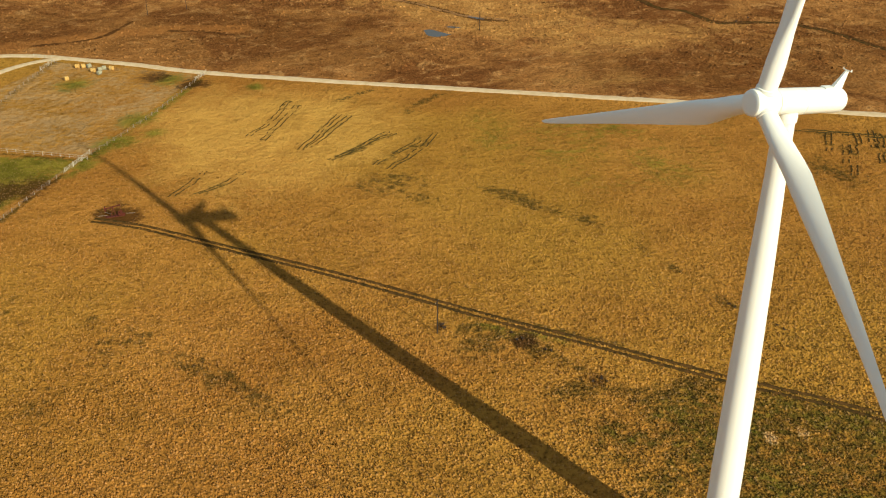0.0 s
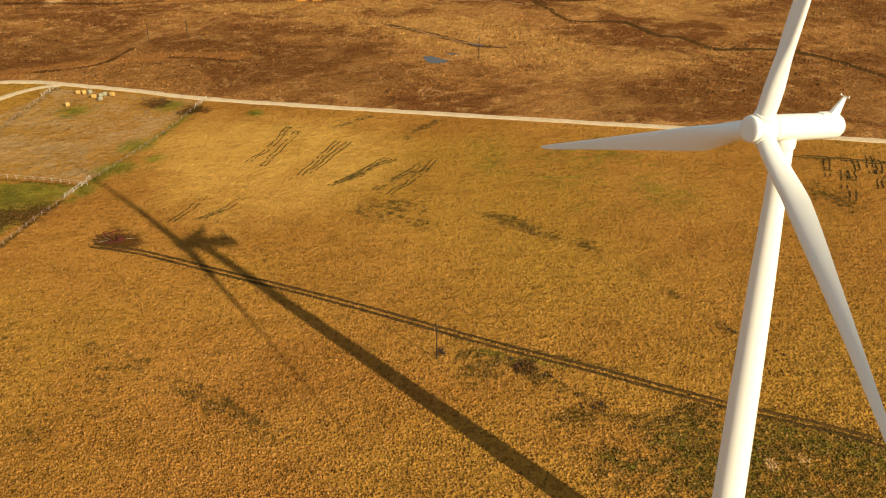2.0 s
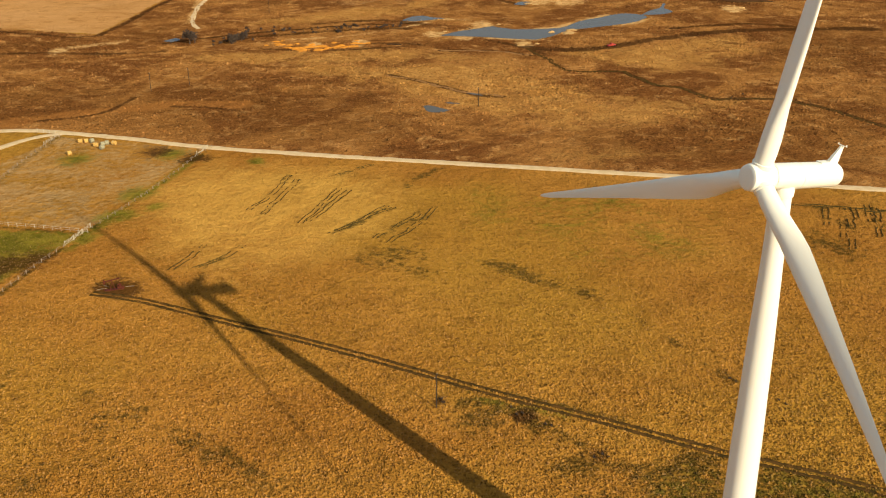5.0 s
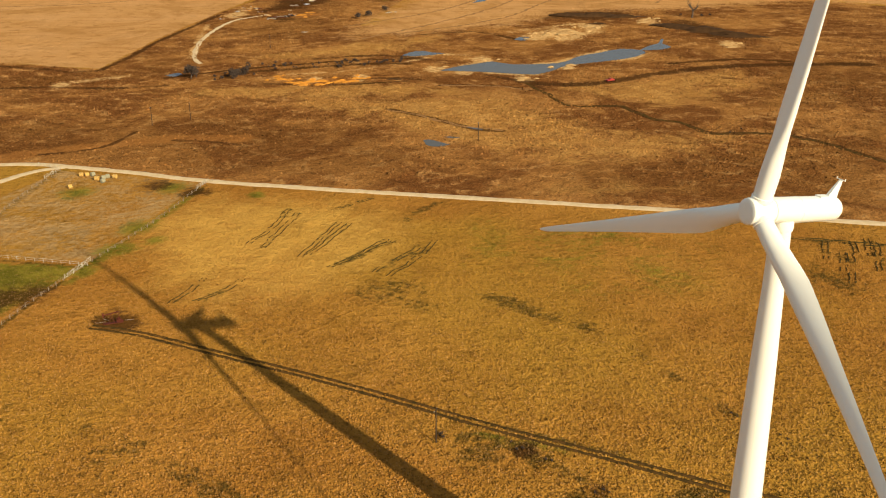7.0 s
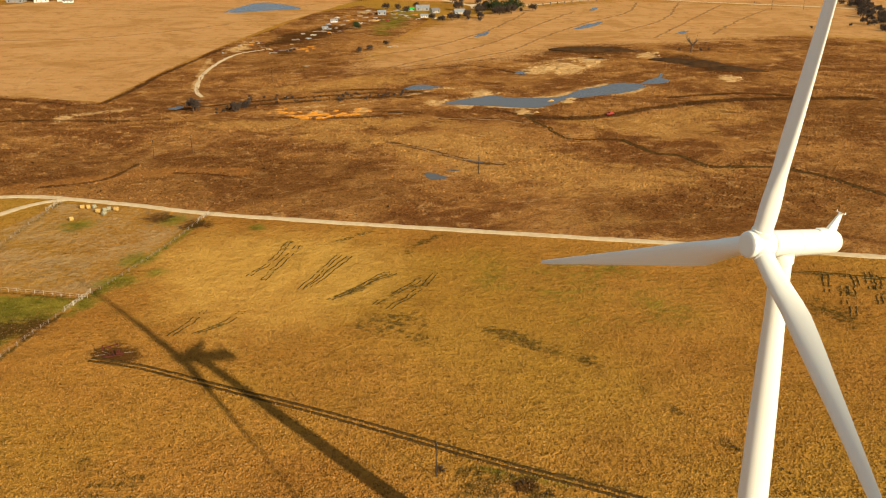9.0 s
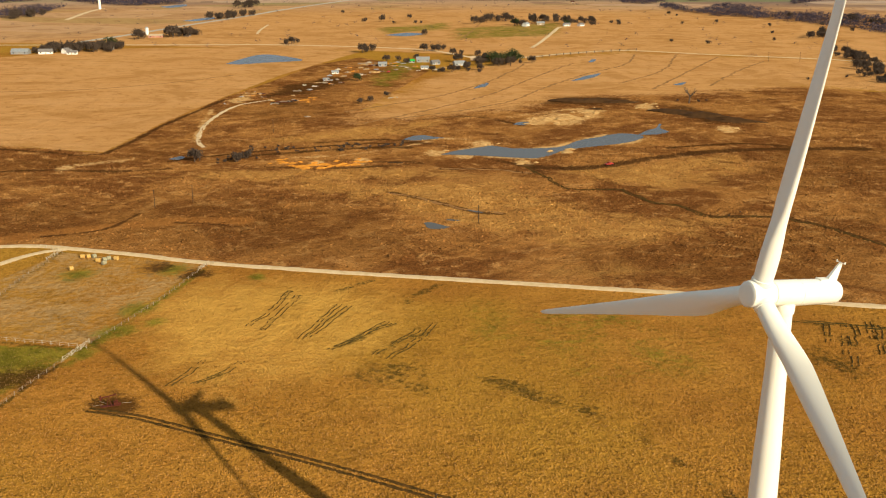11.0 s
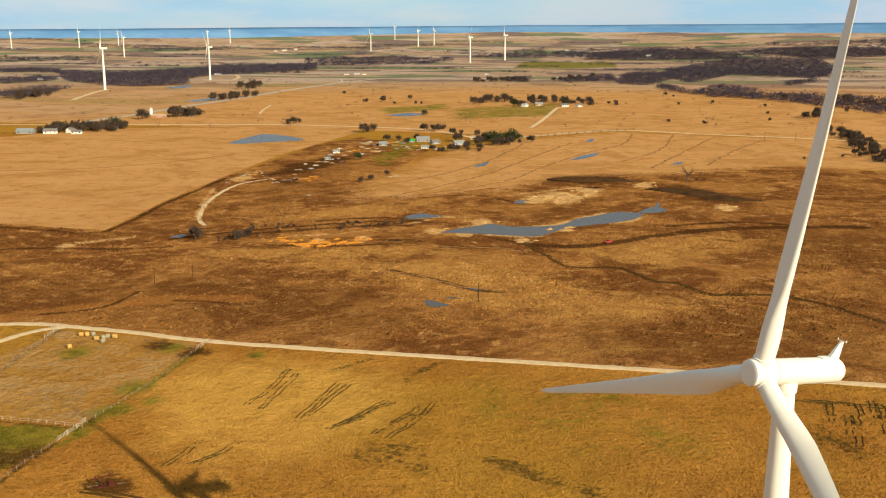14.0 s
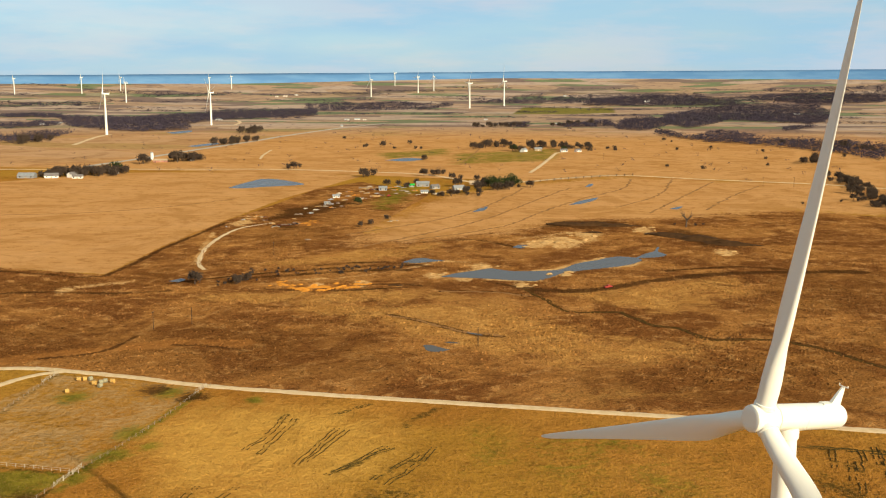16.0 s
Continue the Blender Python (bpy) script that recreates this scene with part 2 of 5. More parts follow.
def dirt_track_material():
    n = Nodes("worn_tyre_rut")
    a, b = n.noise(0.5, 5, 0.7), n.noise(3, 4, 0.7)
    c = n.mix(n.ramp(a, 0.35, 0.65), (0.045, 0.03, 0.010), (0.11, 0.055, 0.016))
    return n.done(c, 0.95, b, 0.7, 0.08, spec=0.0)


def water_material():
    n = Nodes("pond_water")
    w = n.noise(0.6, 3)
    return n.done((0.088, 0.076, 0.058), 0.25, w, 0.3, 0.05, spec=0.065)


GROUND, PAINT, GRAVEL, RUT, WATER = ground_material("dry_grassland"), painted_steel(), gravel_material(), dirt_track_material(), water_material()


# ---------------------------------------------------------------- mesh helpers
def mesh_ob(name, verts, faces, material, parent=None, label="", smooth=False):
    me = bpy.data.meshes.new(name)
    me.from_pydata([tuple(v) for v in verts], [], faces)
    me.materials.append(material)
    if smooth:
        me.polygons.foreach_set("use_smooth", [True] * len(me.polygons))
    me.update()
    ob = new(name, me)
    if parent:
        ob.parent = parent
    return tagged(ob, label)


def part(name, bm, material, parent, label="", smooth=False):
    """One bmesh as one mesh object under a thing or a part."""
    bmesh.ops.recalc_face_normals(bm, faces=bm.faces)
    me = bpy.data.meshes.new(name)
    bm.to_mesh(me)
    bm.free()
    me.materials.append(material)
    if smooth:
        me.polygons.foreach_set("use_smooth", [True] * len(me.polygons))
        me.set_sharp_from_angle(angle=radians(40))
    ob = new(name, me)
    ob.parent = parent
    return tagged(ob, label)


def loft(rings, caps=True):
    """A bmesh through rings of equally many points."""
    bm = bmesh.new()
    rows = [[bm.verts.new(p) for p in ring] for ring in rings]
    n = len(rows[0])
    for a, b in zip(rows, rows[1:]):
        for i in range(n):
            bm.faces.new((a[i], a[(i + 1) % n], b[(i + 1) % n], b[i]))
    if caps:
        bm.faces.new(rows[0][::-1])
        bm.faces.new(rows[-1])
    return bm


def lathe(profile, axis="z", n=32, m=None):
    """Rings of (height, radius) turned about an axis."""
    rings = []
    for h, r in profile:
        ring = []
        for i in range(n):
            a = 2 * math.pi * i / n
            p = Vector((r * math.cos(a), r * math.sin(a), h))
            if axis == "x":
                p = Vector((h, r * math.cos(a), r * math.sin(a)))
            ring.append(m @ p if m else p)
        rings.append(ring)
    return loft(rings)


def box(bm, size, m=Matrix(), bevel=0.0):
    made = bmesh.ops.create_cube(bm, size=1.0, matrix=m @ Matrix.Diagonal((*size, 1)))
    if bevel:
        edges = list({e for v in made["verts"] for e in v.link_edges})
        bmesh.ops.bevel(bm, geom=edges, offset=bevel, segments=1, affect="EDGES")
    return bm


def tube(bm, a, b, r1, r2=None, n=6):
    """A tapered bar from a to b."""
    a, b = Vector(a), Vector(b)
    q = (b - a).to_track_quat("Z", "Y").to_matrix().to_4x4()
    bmesh.ops.create_cone(bm, cap_ends=True, segments=n, radius1=r1, radius2=r1 if r2 is None else r2, depth=(b - a).length,
                          matrix=Matrix.Translation((a + b) / 2) @ q)
    return bm


def spline(points, step):
    """A smooth line through a few points, as an even row of (x, y)."""
    p = [np.array(q[:2], float) for q in points]
    p = [2 * p[0] - p[1], *p, 2 * p[-1] - p[-2]]
    out = []
    for a, b, c, d in zip(p, p[1:], p[2:], p[3:]):
        n = max(2, int(np.linalg.norm(c - b) / step))
        for i in range(n):
            t = i / n
            out.append(0.5 * (2 * b + (c - a) * t + (2 * a - 5 * b + 4 * c - d) * t * t + (3 * b - a - 3 * c + d) * t ** 3))
    out.append(p[-2])
    return np.array(out)


# ---------------------------------------------------------------- the ground
def rise(x, y):
    """Height of the land: level, climbing to far uplands past three kilometres."""
    r = np.hypot(x, y)
    d = np.clip(r - 3000, 0, None)
    return np.where(d > 0, np.clip(120 - r * (0.04 - 1.333e-5 * d - 3.8e-9 * d * d), 0, None), 0.0)


def step_to(d, soft):
    t = np.clip(0.5 + d / (2 * soft), 0, 1)
    return t * t * (3 - 2 * t)


def inside(X, Y, poly, soft):
    """1 inside a polygon, 0 outside, with a soft edge."""
    d2, odd = np.full(X.shape, 1e18), np.zeros(X.shape, bool)
    for (x1, y1), (x2, y2) in zip(poly, poly[1:] + poly[:1]):
        ex, ey = x2 - x1, y2 - y1
        t = np.clip(((X - x1) * ex + (Y - y1) * ey) / (ex * ex + ey * ey + 1e-9), 0, 1)
        d2 = np.minimum(d2, (X - x1 - t * ex) ** 2 + (Y - y1 - t * ey) ** 2)
        cut = (y1 > Y) != (y2 > Y)
        odd ^= cut & (X < x1 + (Y - y1) / (ey if abs(ey) > 1e-9 else 1e-9) * ex)
    return step_to(np.where(odd, 1, -1) * np.sqrt(d2), soft)


def along(X, Y, points, half, soft):
    """1 along a line of points, to its half width."""
    d2 = np.full(X.shape, 1e18)
    p = spline(points, 40)
    for (x1, y1), (x2, y2) in zip(p, p[1:]):
        ex, ey = x2 - x1, y2 - y1
        t = np.clip(((X - x1) * ex + (Y - y1) * ey) / (ex * ex + ey * ey + 1e-9), 0, 1)
        d2 = np.minimum(d2, (X - x1 - t * ex) ** 2 + (Y - y1 - t * ey) ** 2)
    return step_to(half - np.sqrt(d2), soft)


def blobs(X, Y, rows, stretch):
    """Soft spots at (x, y, radius); stretch lengthens them away from the valley's line."""
    m = np.zeros(X.shape)
    for x, y, r in rows:
        m = np.maximum(m, np.exp(-(((X - x) / r) ** 2 + ((Y - y) / (r * stretch)) ** 2)))
    return m


def axis_steps(start, stop, fine_lo, fine_hi, fine, grow, top):
    """Grid lines, close between fine_lo and fine_hi and wider outside."""
    out = list(np.arange(fine_lo, fine_hi, fine))
    s, v = fine, out[-1]
    while v < stop:
        s = min(s * grow, top)
        v += s
        out.append(v)
    s, v = fine, out[0]
    while v > start:
        s = min(s * grow, top)
        v -= s
        out.insert(0, v)
    return np.array(out)


ROAD = [(-205.5, 394.1), (-180.8, 400.5), (-166.9, 400.4), (-154.5, 397.6), (-124.6, 389.0), (-92.0, 377.8), (-28.7, 364.3), (24.8, 354.1), (91.2, 341.3), (152.1, 328.8), (192.9, 320.3)]
SIDE_ROAD = [(-192.4, 351.1), (-179.8, 365.3), (-172.4, 379.1), (-166.3, 389.3), (-159.1, 394.5), (-154.2, 396.8)]
TRACK = [(-95.6, 247.2), (-81.4, 243.0), (-56.3, 230.7), (-31.6, 218.8), (-8.8, 206.7), (10.8, 195.9), (33.6, 184.6), (58.6, 171.5), (74.8, 164.5), (85.8, 158.5), (97.5, 152.4)]
MAIN_POND = [(-2.0, 591.8), (5.5, 602.3), (23.2, 615.1), (31.2, 620.7), (42.3, 611.7), (70.7, 615.7), (85.7, 636.8), (102.4, 651.0), (117.6, 663.7), (129.6, 657.6), (129.5, 647.3), (117.4, 631.4), (97.7, 619.8), (74.9, 606.7), (64.6, 591.0), (53.5, 580.8), (38.8, 583.9), (22.3, 588.7)]
CREEK = [(46.1, 558.9), (53.5, 535.9), (57.3, 527.7), (61.1, 508.2), (70.5, 502.0), (88.0, 503.3), (91.7, 499.6), (96.7, 487.7), (102.4, 474.1), (112.6, 470.8), (118.0, 459.1), (123.9, 448.9), (141.8, 450.0), (158.4, 445.1), (172.8, 428.0), (184.6, 403.7), (205.0, 368.0)]
PADDOCK = [(-154.9, 392.2), (-92.8, 376.4), (-110.9, 292.9), (-156.2, 300.3), (-172.7, 338.8)]
# cattle trails
TRAILS = ([(-55.3, 344.1), (-58.7, 323.9), (-63.9, 309.7)], [(-52.1, 339.8), (-55.8, 320.1), (-59.2, 305.6)], [(-32.8, 328.7), (-36.9, 316.8), (-43.3, 299.7)], [(-36.2, 329.9), (-40.5, 315.7), (-45.8, 297.8)], [(-15.9, 312.5), (-24.6, 303.0), (-35.0, 288.9)],
          [(-17.9, 314.6), (-26.2, 299.6), (-32.7, 292.1)], [(-5.7, 310.4), (-11.8, 299.5), (-20.9, 285.7)], [(-2.9, 312.9), (-8.2, 298.0), (-16.4, 282.1)], [(-27.2, 356.4), (-35.7, 347.0), (-40.5, 344.0)], [(-72.5, 280.2), (-75.3, 269.8), (-78.4, 261.9)],
          [(-60.6, 280.2), (-65.4, 269.7), (-70.7, 263.8)]) + ([(116.5, 315.9), (129.5, 312.7), (144.4, 309.0), (156.4, 305.9)], [(116.8, 313.8), (130.6, 310.6), (143.6, 307.0), (155.6, 304.0)], [(125.9, 311.7), (123.8, 303.6), (121.3, 295.9)],
          [(131.2, 310.6), (127.5, 298.7), (122.9, 285.8)], [(133.9, 310.6), (128.5, 294.9), (122.1, 276.3)], [(136.3, 310.6), (133.9, 303.6), (133.4, 301.6)], [(142.1, 313.7), (139.0, 305.5), (137.0, 298.7)], [(143.6, 311.6), (139.3, 298.7), (134.5, 285.8)])
# leafless woods along the far creek and the river
WOODS_WEST = [[(-1086, 2852), (-937, 2787), (-831, 2795), (-756, 2990), (-694, 3247), (-570, 3263), (-418, 3346), (-362, 2897), (-510, 2741), (-586, 2603), (-607, 2425), (-546, 2181), (-624, 2093), (-706, 2130), (-854, 2307)],
              [(-846, 1931), (-826, 2043), (-761, 2085), (-719, 1854), (-727, 1747), (-764, 1744)],
              [(-1267, 2904), (-1200, 2979), (-1096, 2921), (-1018, 2711), (-1133, 2773), (-1194, 2735)],
              [(-1027, 2349), (-1016, 2519), (-926, 2464), (-889, 2332), (-946, 2162)]]
WOODS_EAST = [[(668, 3039), (852, 3370), (1041, 3642), (1290, 3493), (1127, 2905), (905, 2480), (815, 2591), (754, 2680), (598, 2357), (547, 2279), (546, 2546)],
              [(490, 1972), (587, 2170), (618, 2032), (591, 1873), (692, 1864), (764, 1744), (616, 1403), (614, 1534), (571, 1660), (534, 1752), (464, 1822)],
              [(377, 2228), (455, 2633), (562, 2841), (611, 2642), (524, 2379), (428, 2162)],
              [(464, 2187), (488, 1919), (474, 1823), (424, 2024)],
              [(487, 3575), (575, 3906), (774, 4043), (990, 4012), (1099, 3846), (1019, 3561), (716, 3532)],
              [(1125, 3939), (1422, 4041), (1682, 3875), (1562, 3595), (1281, 3522)],
              [(767, 2291), (894, 2450), (847, 2318), (721, 2154)],
              [(128, 2413), (219, 2527), (192, 2288), (114, 2385)],
              [(270, 2417), (438, 2664), (404, 2374), (278, 2315)]]
VALLEY = ROAD[:1] + ROAD[2:]


def cover(X, Y):
    """What grows or lies where, with woods shade and far haze: nine soft masks over the land."""
    # heath past the gravel road, down to the far pale plain
    line = sorted(VALLEY)
    road_y = np.interp(X, [p[0] for p in line], [p[1] for p in line])
    heath = step_to(Y - road_y, 3) * inside(X, Y, [(-265.0, 264.3), (-580, 603), (-276.7, 618.4), (-204.0, 596.0), (-196, 699), (-179, 824), (-161, 907), (-134, 1057), (-92, 1132), (-14, 1009), (-62, 755), (7, 799), (85, 1036), (104, 849), (204, 869), (313, 900), (379, 855), (626, 727), (241.5, 267.5)], 8)
    stubble = inside(X, Y, [(-412, 609), (-276.7, 618.4), (-204.6, 597.7), (-197, 702), (-180, 827), (-156, 974), (-97, 1195), (-199, 1249), (-403, 1229), (-535, 1075), (-664, 995)], 3)
    stubble = np.maximum(stubble, inside(X, Y, [(-66, 711), (-40, 847), (3, 996), (71, 1089), (97, 1113), (211, 1190), (480, 1088), (629, 1000), (382, 862), (313, 900), (199, 848), (92, 826), (50, 765), (-10, 732)], 45))
    plain_far = inside(X, Y, [(-6000, 6000), (-6000, 1500)] + [(-816, 1342), (-417, 1273), (-98, 1209), (99, 1136), (215, 1210), (482, 1093)] + [(6000, 1250), (6000, 6000)], 6)
    stubble = np.maximum(stubble, plain_far)
    green = blobs(X, Y, [(-70.5, 360.6, 4), (-110.2, 286.1, 6), (-104.1, 368.8, 8), (-96.2, 312.9, 5), (-105.4, 305.9, 8), (-104.9, 324.2, 8), (-138.9, 363.7, 8)], 1.2)
    green = np.maximum(green, inside(X, Y, [(-150.2, 294.5), (-110.8, 289.3), (-114.5, 278.3), (-127.5, 240.5)], 3) * 0.9)
    green = np.maximum(green, along(X, Y, [(-93.3, 368.8), (-98.7, 338.3), (-105.7, 309.9), (-109.4, 289.3), (-112.5, 277.4)], 2.5, 2.5) * 0.75)
    green = np.maximum(green, inside(X, Y, [(207, 3093), (274, 3513), (575, 3446), (540, 3179), (367, 3062)], 10))
    for p in ([(-518, 4159), (290, 4542), (280, 4387), (-453, 3990)], [(414, 4265), (1093, 4340), (1034, 4100), (400, 4121)], [(-1619, 3871), (-1225, 4137), (-1146, 3865), (-1511, 3608)],
              [(-73, 901), (-58, 1086), (-15, 1116), (-25, 1009), (-48, 893)], [(13, 1544), (201, 1670), (159, 1416), (12, 1349)], [(-107, 1540), (14, 1663), (13, 1511), (-84, 1437)]):
        green = np.maximum(green, inside(X, Y, p, 25) * (0.40 if p[0][1] > 2000 else 0.75))
    dark = blobs(X, Y, [(-90.5, 250.8, 7), (-87.6, 250.0, 6), (-92.8, 250.8, 5), (-112.3, 371.6, 9), (-94.6, 364.7, 7), (-120.5, 269.2, 8), (-125.1, 266.0, 9), (17.8, 186.7, 3), (31.8, 171.6, 4), (-0.8, 192.3, 2)], 1.1)
    for p, w in (([(46.9, 560.2), (68.5, 552.9), (95.4, 562.3), (121.8, 581.7), (160.0, 600.8), (197.3, 610.2), (256.8, 611.0)], 5),
                 ([(-158.3, 571.6), (-123.8, 595.3), (-91.9, 609.9), (-51.3, 625.2), (-15.8, 629.5)], 2.2),
                 ([(-351, 625), (-272.0, 607.4), (-236.9, 597.3), (-202.9, 592.6), (-194, 690), (-177, 811)], 2.2),
                 ([(-26.9, 495.6), (-12.5, 485.0), (-1.3, 473.8), (8.1, 464.0), (17.2, 455.7), (27.6, 453.7)], 2.2),
                 (CREEK[4:], 2.0),
                 ([(-1.2, 552.0), (30.4, 550.9), (48.3, 539.5)], 2.0),
                 ([(138.6, 613.0), (185.1, 628.5), (217.3, 617.7)], 2.5)):
        dark = np.maximum(dark, along(X, Y, p, w, w * 0.8))
    for p, w in (([(-172.0, 414.6), (-155.2, 421.2), (-146.2, 431.7), (-142.0, 452.1)], 1.6), ([(-120.7, 437.8), (-100.2, 434.9), (-86.6, 427.6)], 1.8), ([(-121.8, 585.2), (-90.1, 597.5), (-50.3, 612.3), (-22.4, 614.5)], 4.0), ([(-100.1, 556.8), (-70.9, 552.6), (-45.8, 556.0), (-20.6, 563.9)], 2.0),
                 ([(-46.8, 568.3), (-27.4, 571.7), (-12.6, 567.1)], 3.0), ([(-244.1, 543.2), (-217.9, 547.9), (-182.1, 543.9), (-152.9, 551.6)], 3.0), ([(25.3, 580.5), (46.8, 558.6), (54.7, 541.0)], 3.0), ([(-80.3, 628.6), (-38.0, 640.9), (-8.5, 625.8)], 3.0), ([(-18, 717), (23, 732), (53.7, 693.8)], 2.5)):
        dark = np.maximum(dark, along(X, Y, p, w, w) * 0.85)
    for p in ([(79, 794), (102, 833), (143, 827), (151, 796), (123, 783)], [(159, 767), (186, 787), (211, 733), (220, 696), (183, 705)],
              [(-151, 821), (-143, 892), (-101, 975), (-85, 920), (-117, 845)], [(-137, 797), (-126, 809), (-114, 791), (-125, 773)]):
        dark = np.maximum(dark, inside(X, Y, p, 14) * 0.95)
    # floor of the woods: brown litter, with the trees' shade put into the colour
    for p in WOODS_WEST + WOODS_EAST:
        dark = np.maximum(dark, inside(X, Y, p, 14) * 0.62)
    sand = blobs(X, Y, [(-4.7, 596.9, 6), (23.7, 628.2, 7), (46.0, 569.5, 6), (85, 723, 16), (109, 749, 10), (67, 713, 10), (193, 678, 8), (155, 778, 8), (74.3, 601.4, 4), (-211.7, 552.4, 6), (-72.6, 566.4, 5), (-47.0, 571.5, 5), (-163, 812, 9), (12.2, 590.3, 6), (61.8, 152.5, 1.2), (68.2, 154.2, 1.2)], 1.8)
    sand = np.maximum(sand, along(X, Y, MAIN_POND + MAIN_POND[:1], 4.5, 3.5) * (0.5 + 0.5 * np.sin(X * 0.11 + 0.6) * np.sin(Y * 0.09 + 2.0)))
    for p, w in (([(-94.3, 580.6), (-62.0, 589.3), (-36.0, 607.0), (-8.6, 633.5)], 2.5), ([(-214.4, 555.4), (-198.5, 564.8), (-183.1, 577.8)], 5), ([(48, 730), (75, 749), (102, 766), (119, 758)], 5), ([(62, 703), (88, 713), (115, 734)], 6),
                 ([(-176, 767), (-167, 690), (-158.1, 631.4)], 2.5), ([(-30.1, 629.3), (-1.5, 645.5), (27.5, 634.0)], 3)):
        sand = np.maximum(sand, along(X, Y, p, w, w) * 0.6)
    scrub = np.zeros(X.shape)
    for p, w in (([(37.7, 248.4), (47.9, 234.8), (57.7, 217.9), (66.1, 201.5), (76.4, 188.1), (85.3, 181.3), (96.9, 186.9)], 1.6), ([(61.7, 210.8), (67.1, 200.2), (73.9, 192.1), (80.3, 184.7), (85.7, 179.2), (95.1, 182.4)], 1.3), ([(77.1, 167.9), (82.7, 173.9), (90.7, 179.8)], 1.6), ([(27.1, 171.0), (34.3, 172.4)], 1.2), ([(1.8, 200.5), (8.2, 196.7), (14.5, 193.0), (17.8, 186.0), (22.3, 181.5)], 1.2),
                 ([(-1.1, 353.0), (-11.0, 337.8), (-12.8, 332.0)], 2.0),
                 ([(12.3, 269.4), (27.6, 255.7), (39.0, 246.6)], 4), ([(-82.1, 197.0), (-65.4, 187.4), (-50.2, 174.3), (-31.8, 160.7)], 4), ([(-24.1, 269.5), (-13.9, 263.5), (-4.1, 259.6)], 4),
                 ([(122.4, 313.8), (132.8, 311.6), (149.7, 307.5)], 1.2), ([(18.1, 190.6), (25.6, 178.3), (31.8, 171.6)], 2.0)):
        scrub = np.maximum(scrub, along(X, Y, p, w, w) * 0.62)
    scrub = np.maximum(scrub, inside(X, Y, [(26.5, 166.1), (54.0, 172.0), (70.3, 167.9), (98.7, 155.0), (91.9, 120.0), (28.4, 120.1)], 9) * 0.8)
    scrub = np.maximum(scrub, blobs(X, Y, [(-104.5, 204.7, 9), (-71.6, 182.9, 8), (-82.7, 166.5, 9), (7.9, 187.2, 7), (118.6, 281.4, 14), (-14.3, 273.6, 12), (-113.4, 363.5, 8)], 1.3) * 0.6)
    for p, w in (([(-154.6, 389.9), (-156.7, 371.9), (-157.7, 357.2), (-157.4, 340.5), (-158.9, 315.4)], 1.6), ([(-90.3, 377.1), (-98.7, 338.3), (-105.7, 309.9), (-110.5, 294.3)], 0.8), ([(-114.3, 279.1), (-117.6, 263.2), (-120.7, 246.3)], 1.0), ([(-139.7, 295.0), (-124.3, 291.6), (-110.0, 288.4)], 0.9),
                 ([(26.8, 168.1), (40.2, 166.1), (52.0, 168.0)], 5), ([(59.8, 155.1), (72.9, 158.6), (83.8, 153.3)], 5), ([(4.3, 193.0), (14.3, 189.5), (21.1, 181.5)], 2.0), ([(12.1, 196.7), (22.0, 191.8), (38.5, 184.4)], 1.2)):
        scrub = np.maximum(scrub, along(X, Y, p, w, w))
    green = np.maximum(green, inside(X, Y, [(26.5, 166.1), (54.0, 172.0), (70.3, 167.9), (98.7, 155.0), (91.9, 120.0), (28.4, 120.1)], 9) * 0.38)
    green = np.maximum(green, along(X, Y, [(6.9, 195.5), (14.3, 190.6), (26.5, 187.1)], 3, 3) * 0.5)
    for p in ([(-243.9, 490.6), (-160.6, 477.6), (-94.1, 489.9), (-39.4, 475.5), (-5.6, 412.4), (-18.0, 370.1), (-109.4, 388.9), (-202.5, 403.9)], [(46.2, 404.5), (99.9, 413.4), (232.9, 495.8), (162.6, 339.6), (104.1, 343.9), (41.1, 357.2)], [(197.0, 632.5), (286.6, 615.0), (232.9, 495.8), (158.5, 495.0)],
              [(-289.6, 586.3), (-202.8, 587.5), (-166.1, 627.4), (-159.2, 574.8), (-213.1, 543.5), (-262.2, 528.8)], [(-153, 740), (-129, 862), (-84, 900), (-77, 741), (-115.8, 668.8)]):
        scrub = np.maximum(scrub, inside(X, Y, p, 22) * 0.6)
    scrub = np.maximum(scrub, inside(X, Y, [(-138, 327), (-113, 337), (-110, 294), (-142, 301)], 9) * 0.55)
    scrub = np.maximum(scrub, along(X, Y, [(-166, 312), (-157, 330), (-150, 352)], 2.0, 2.0) * 0.6)
    for p in TRAILS:
        scrub = np.maximum(scrub, along(X, Y, p, 2.2, 2.2) * 0.45)
    red = np.zeros(X.shape)
    for p, w in (([(-196.1, 404.1), (-173.3, 417.9), (-148.2, 429.9), (-121.3, 440.6), (-91.3, 440.3)], 6), ([(-72.4, 564.8), (-53.3, 568.2), (-27.4, 571.7)], 6), ([(-136, 791), (-116, 803), (-103, 813)], 8)):
        red = np.maximum(red, along(X, Y, p, w, w))
    red = np.maximum(red, along(X, Y, [(-105, 957), (-77, 1023), (-38, 1054)], 9, 9) * 0.8)
    straw_haze = np.zeros(X.shape)
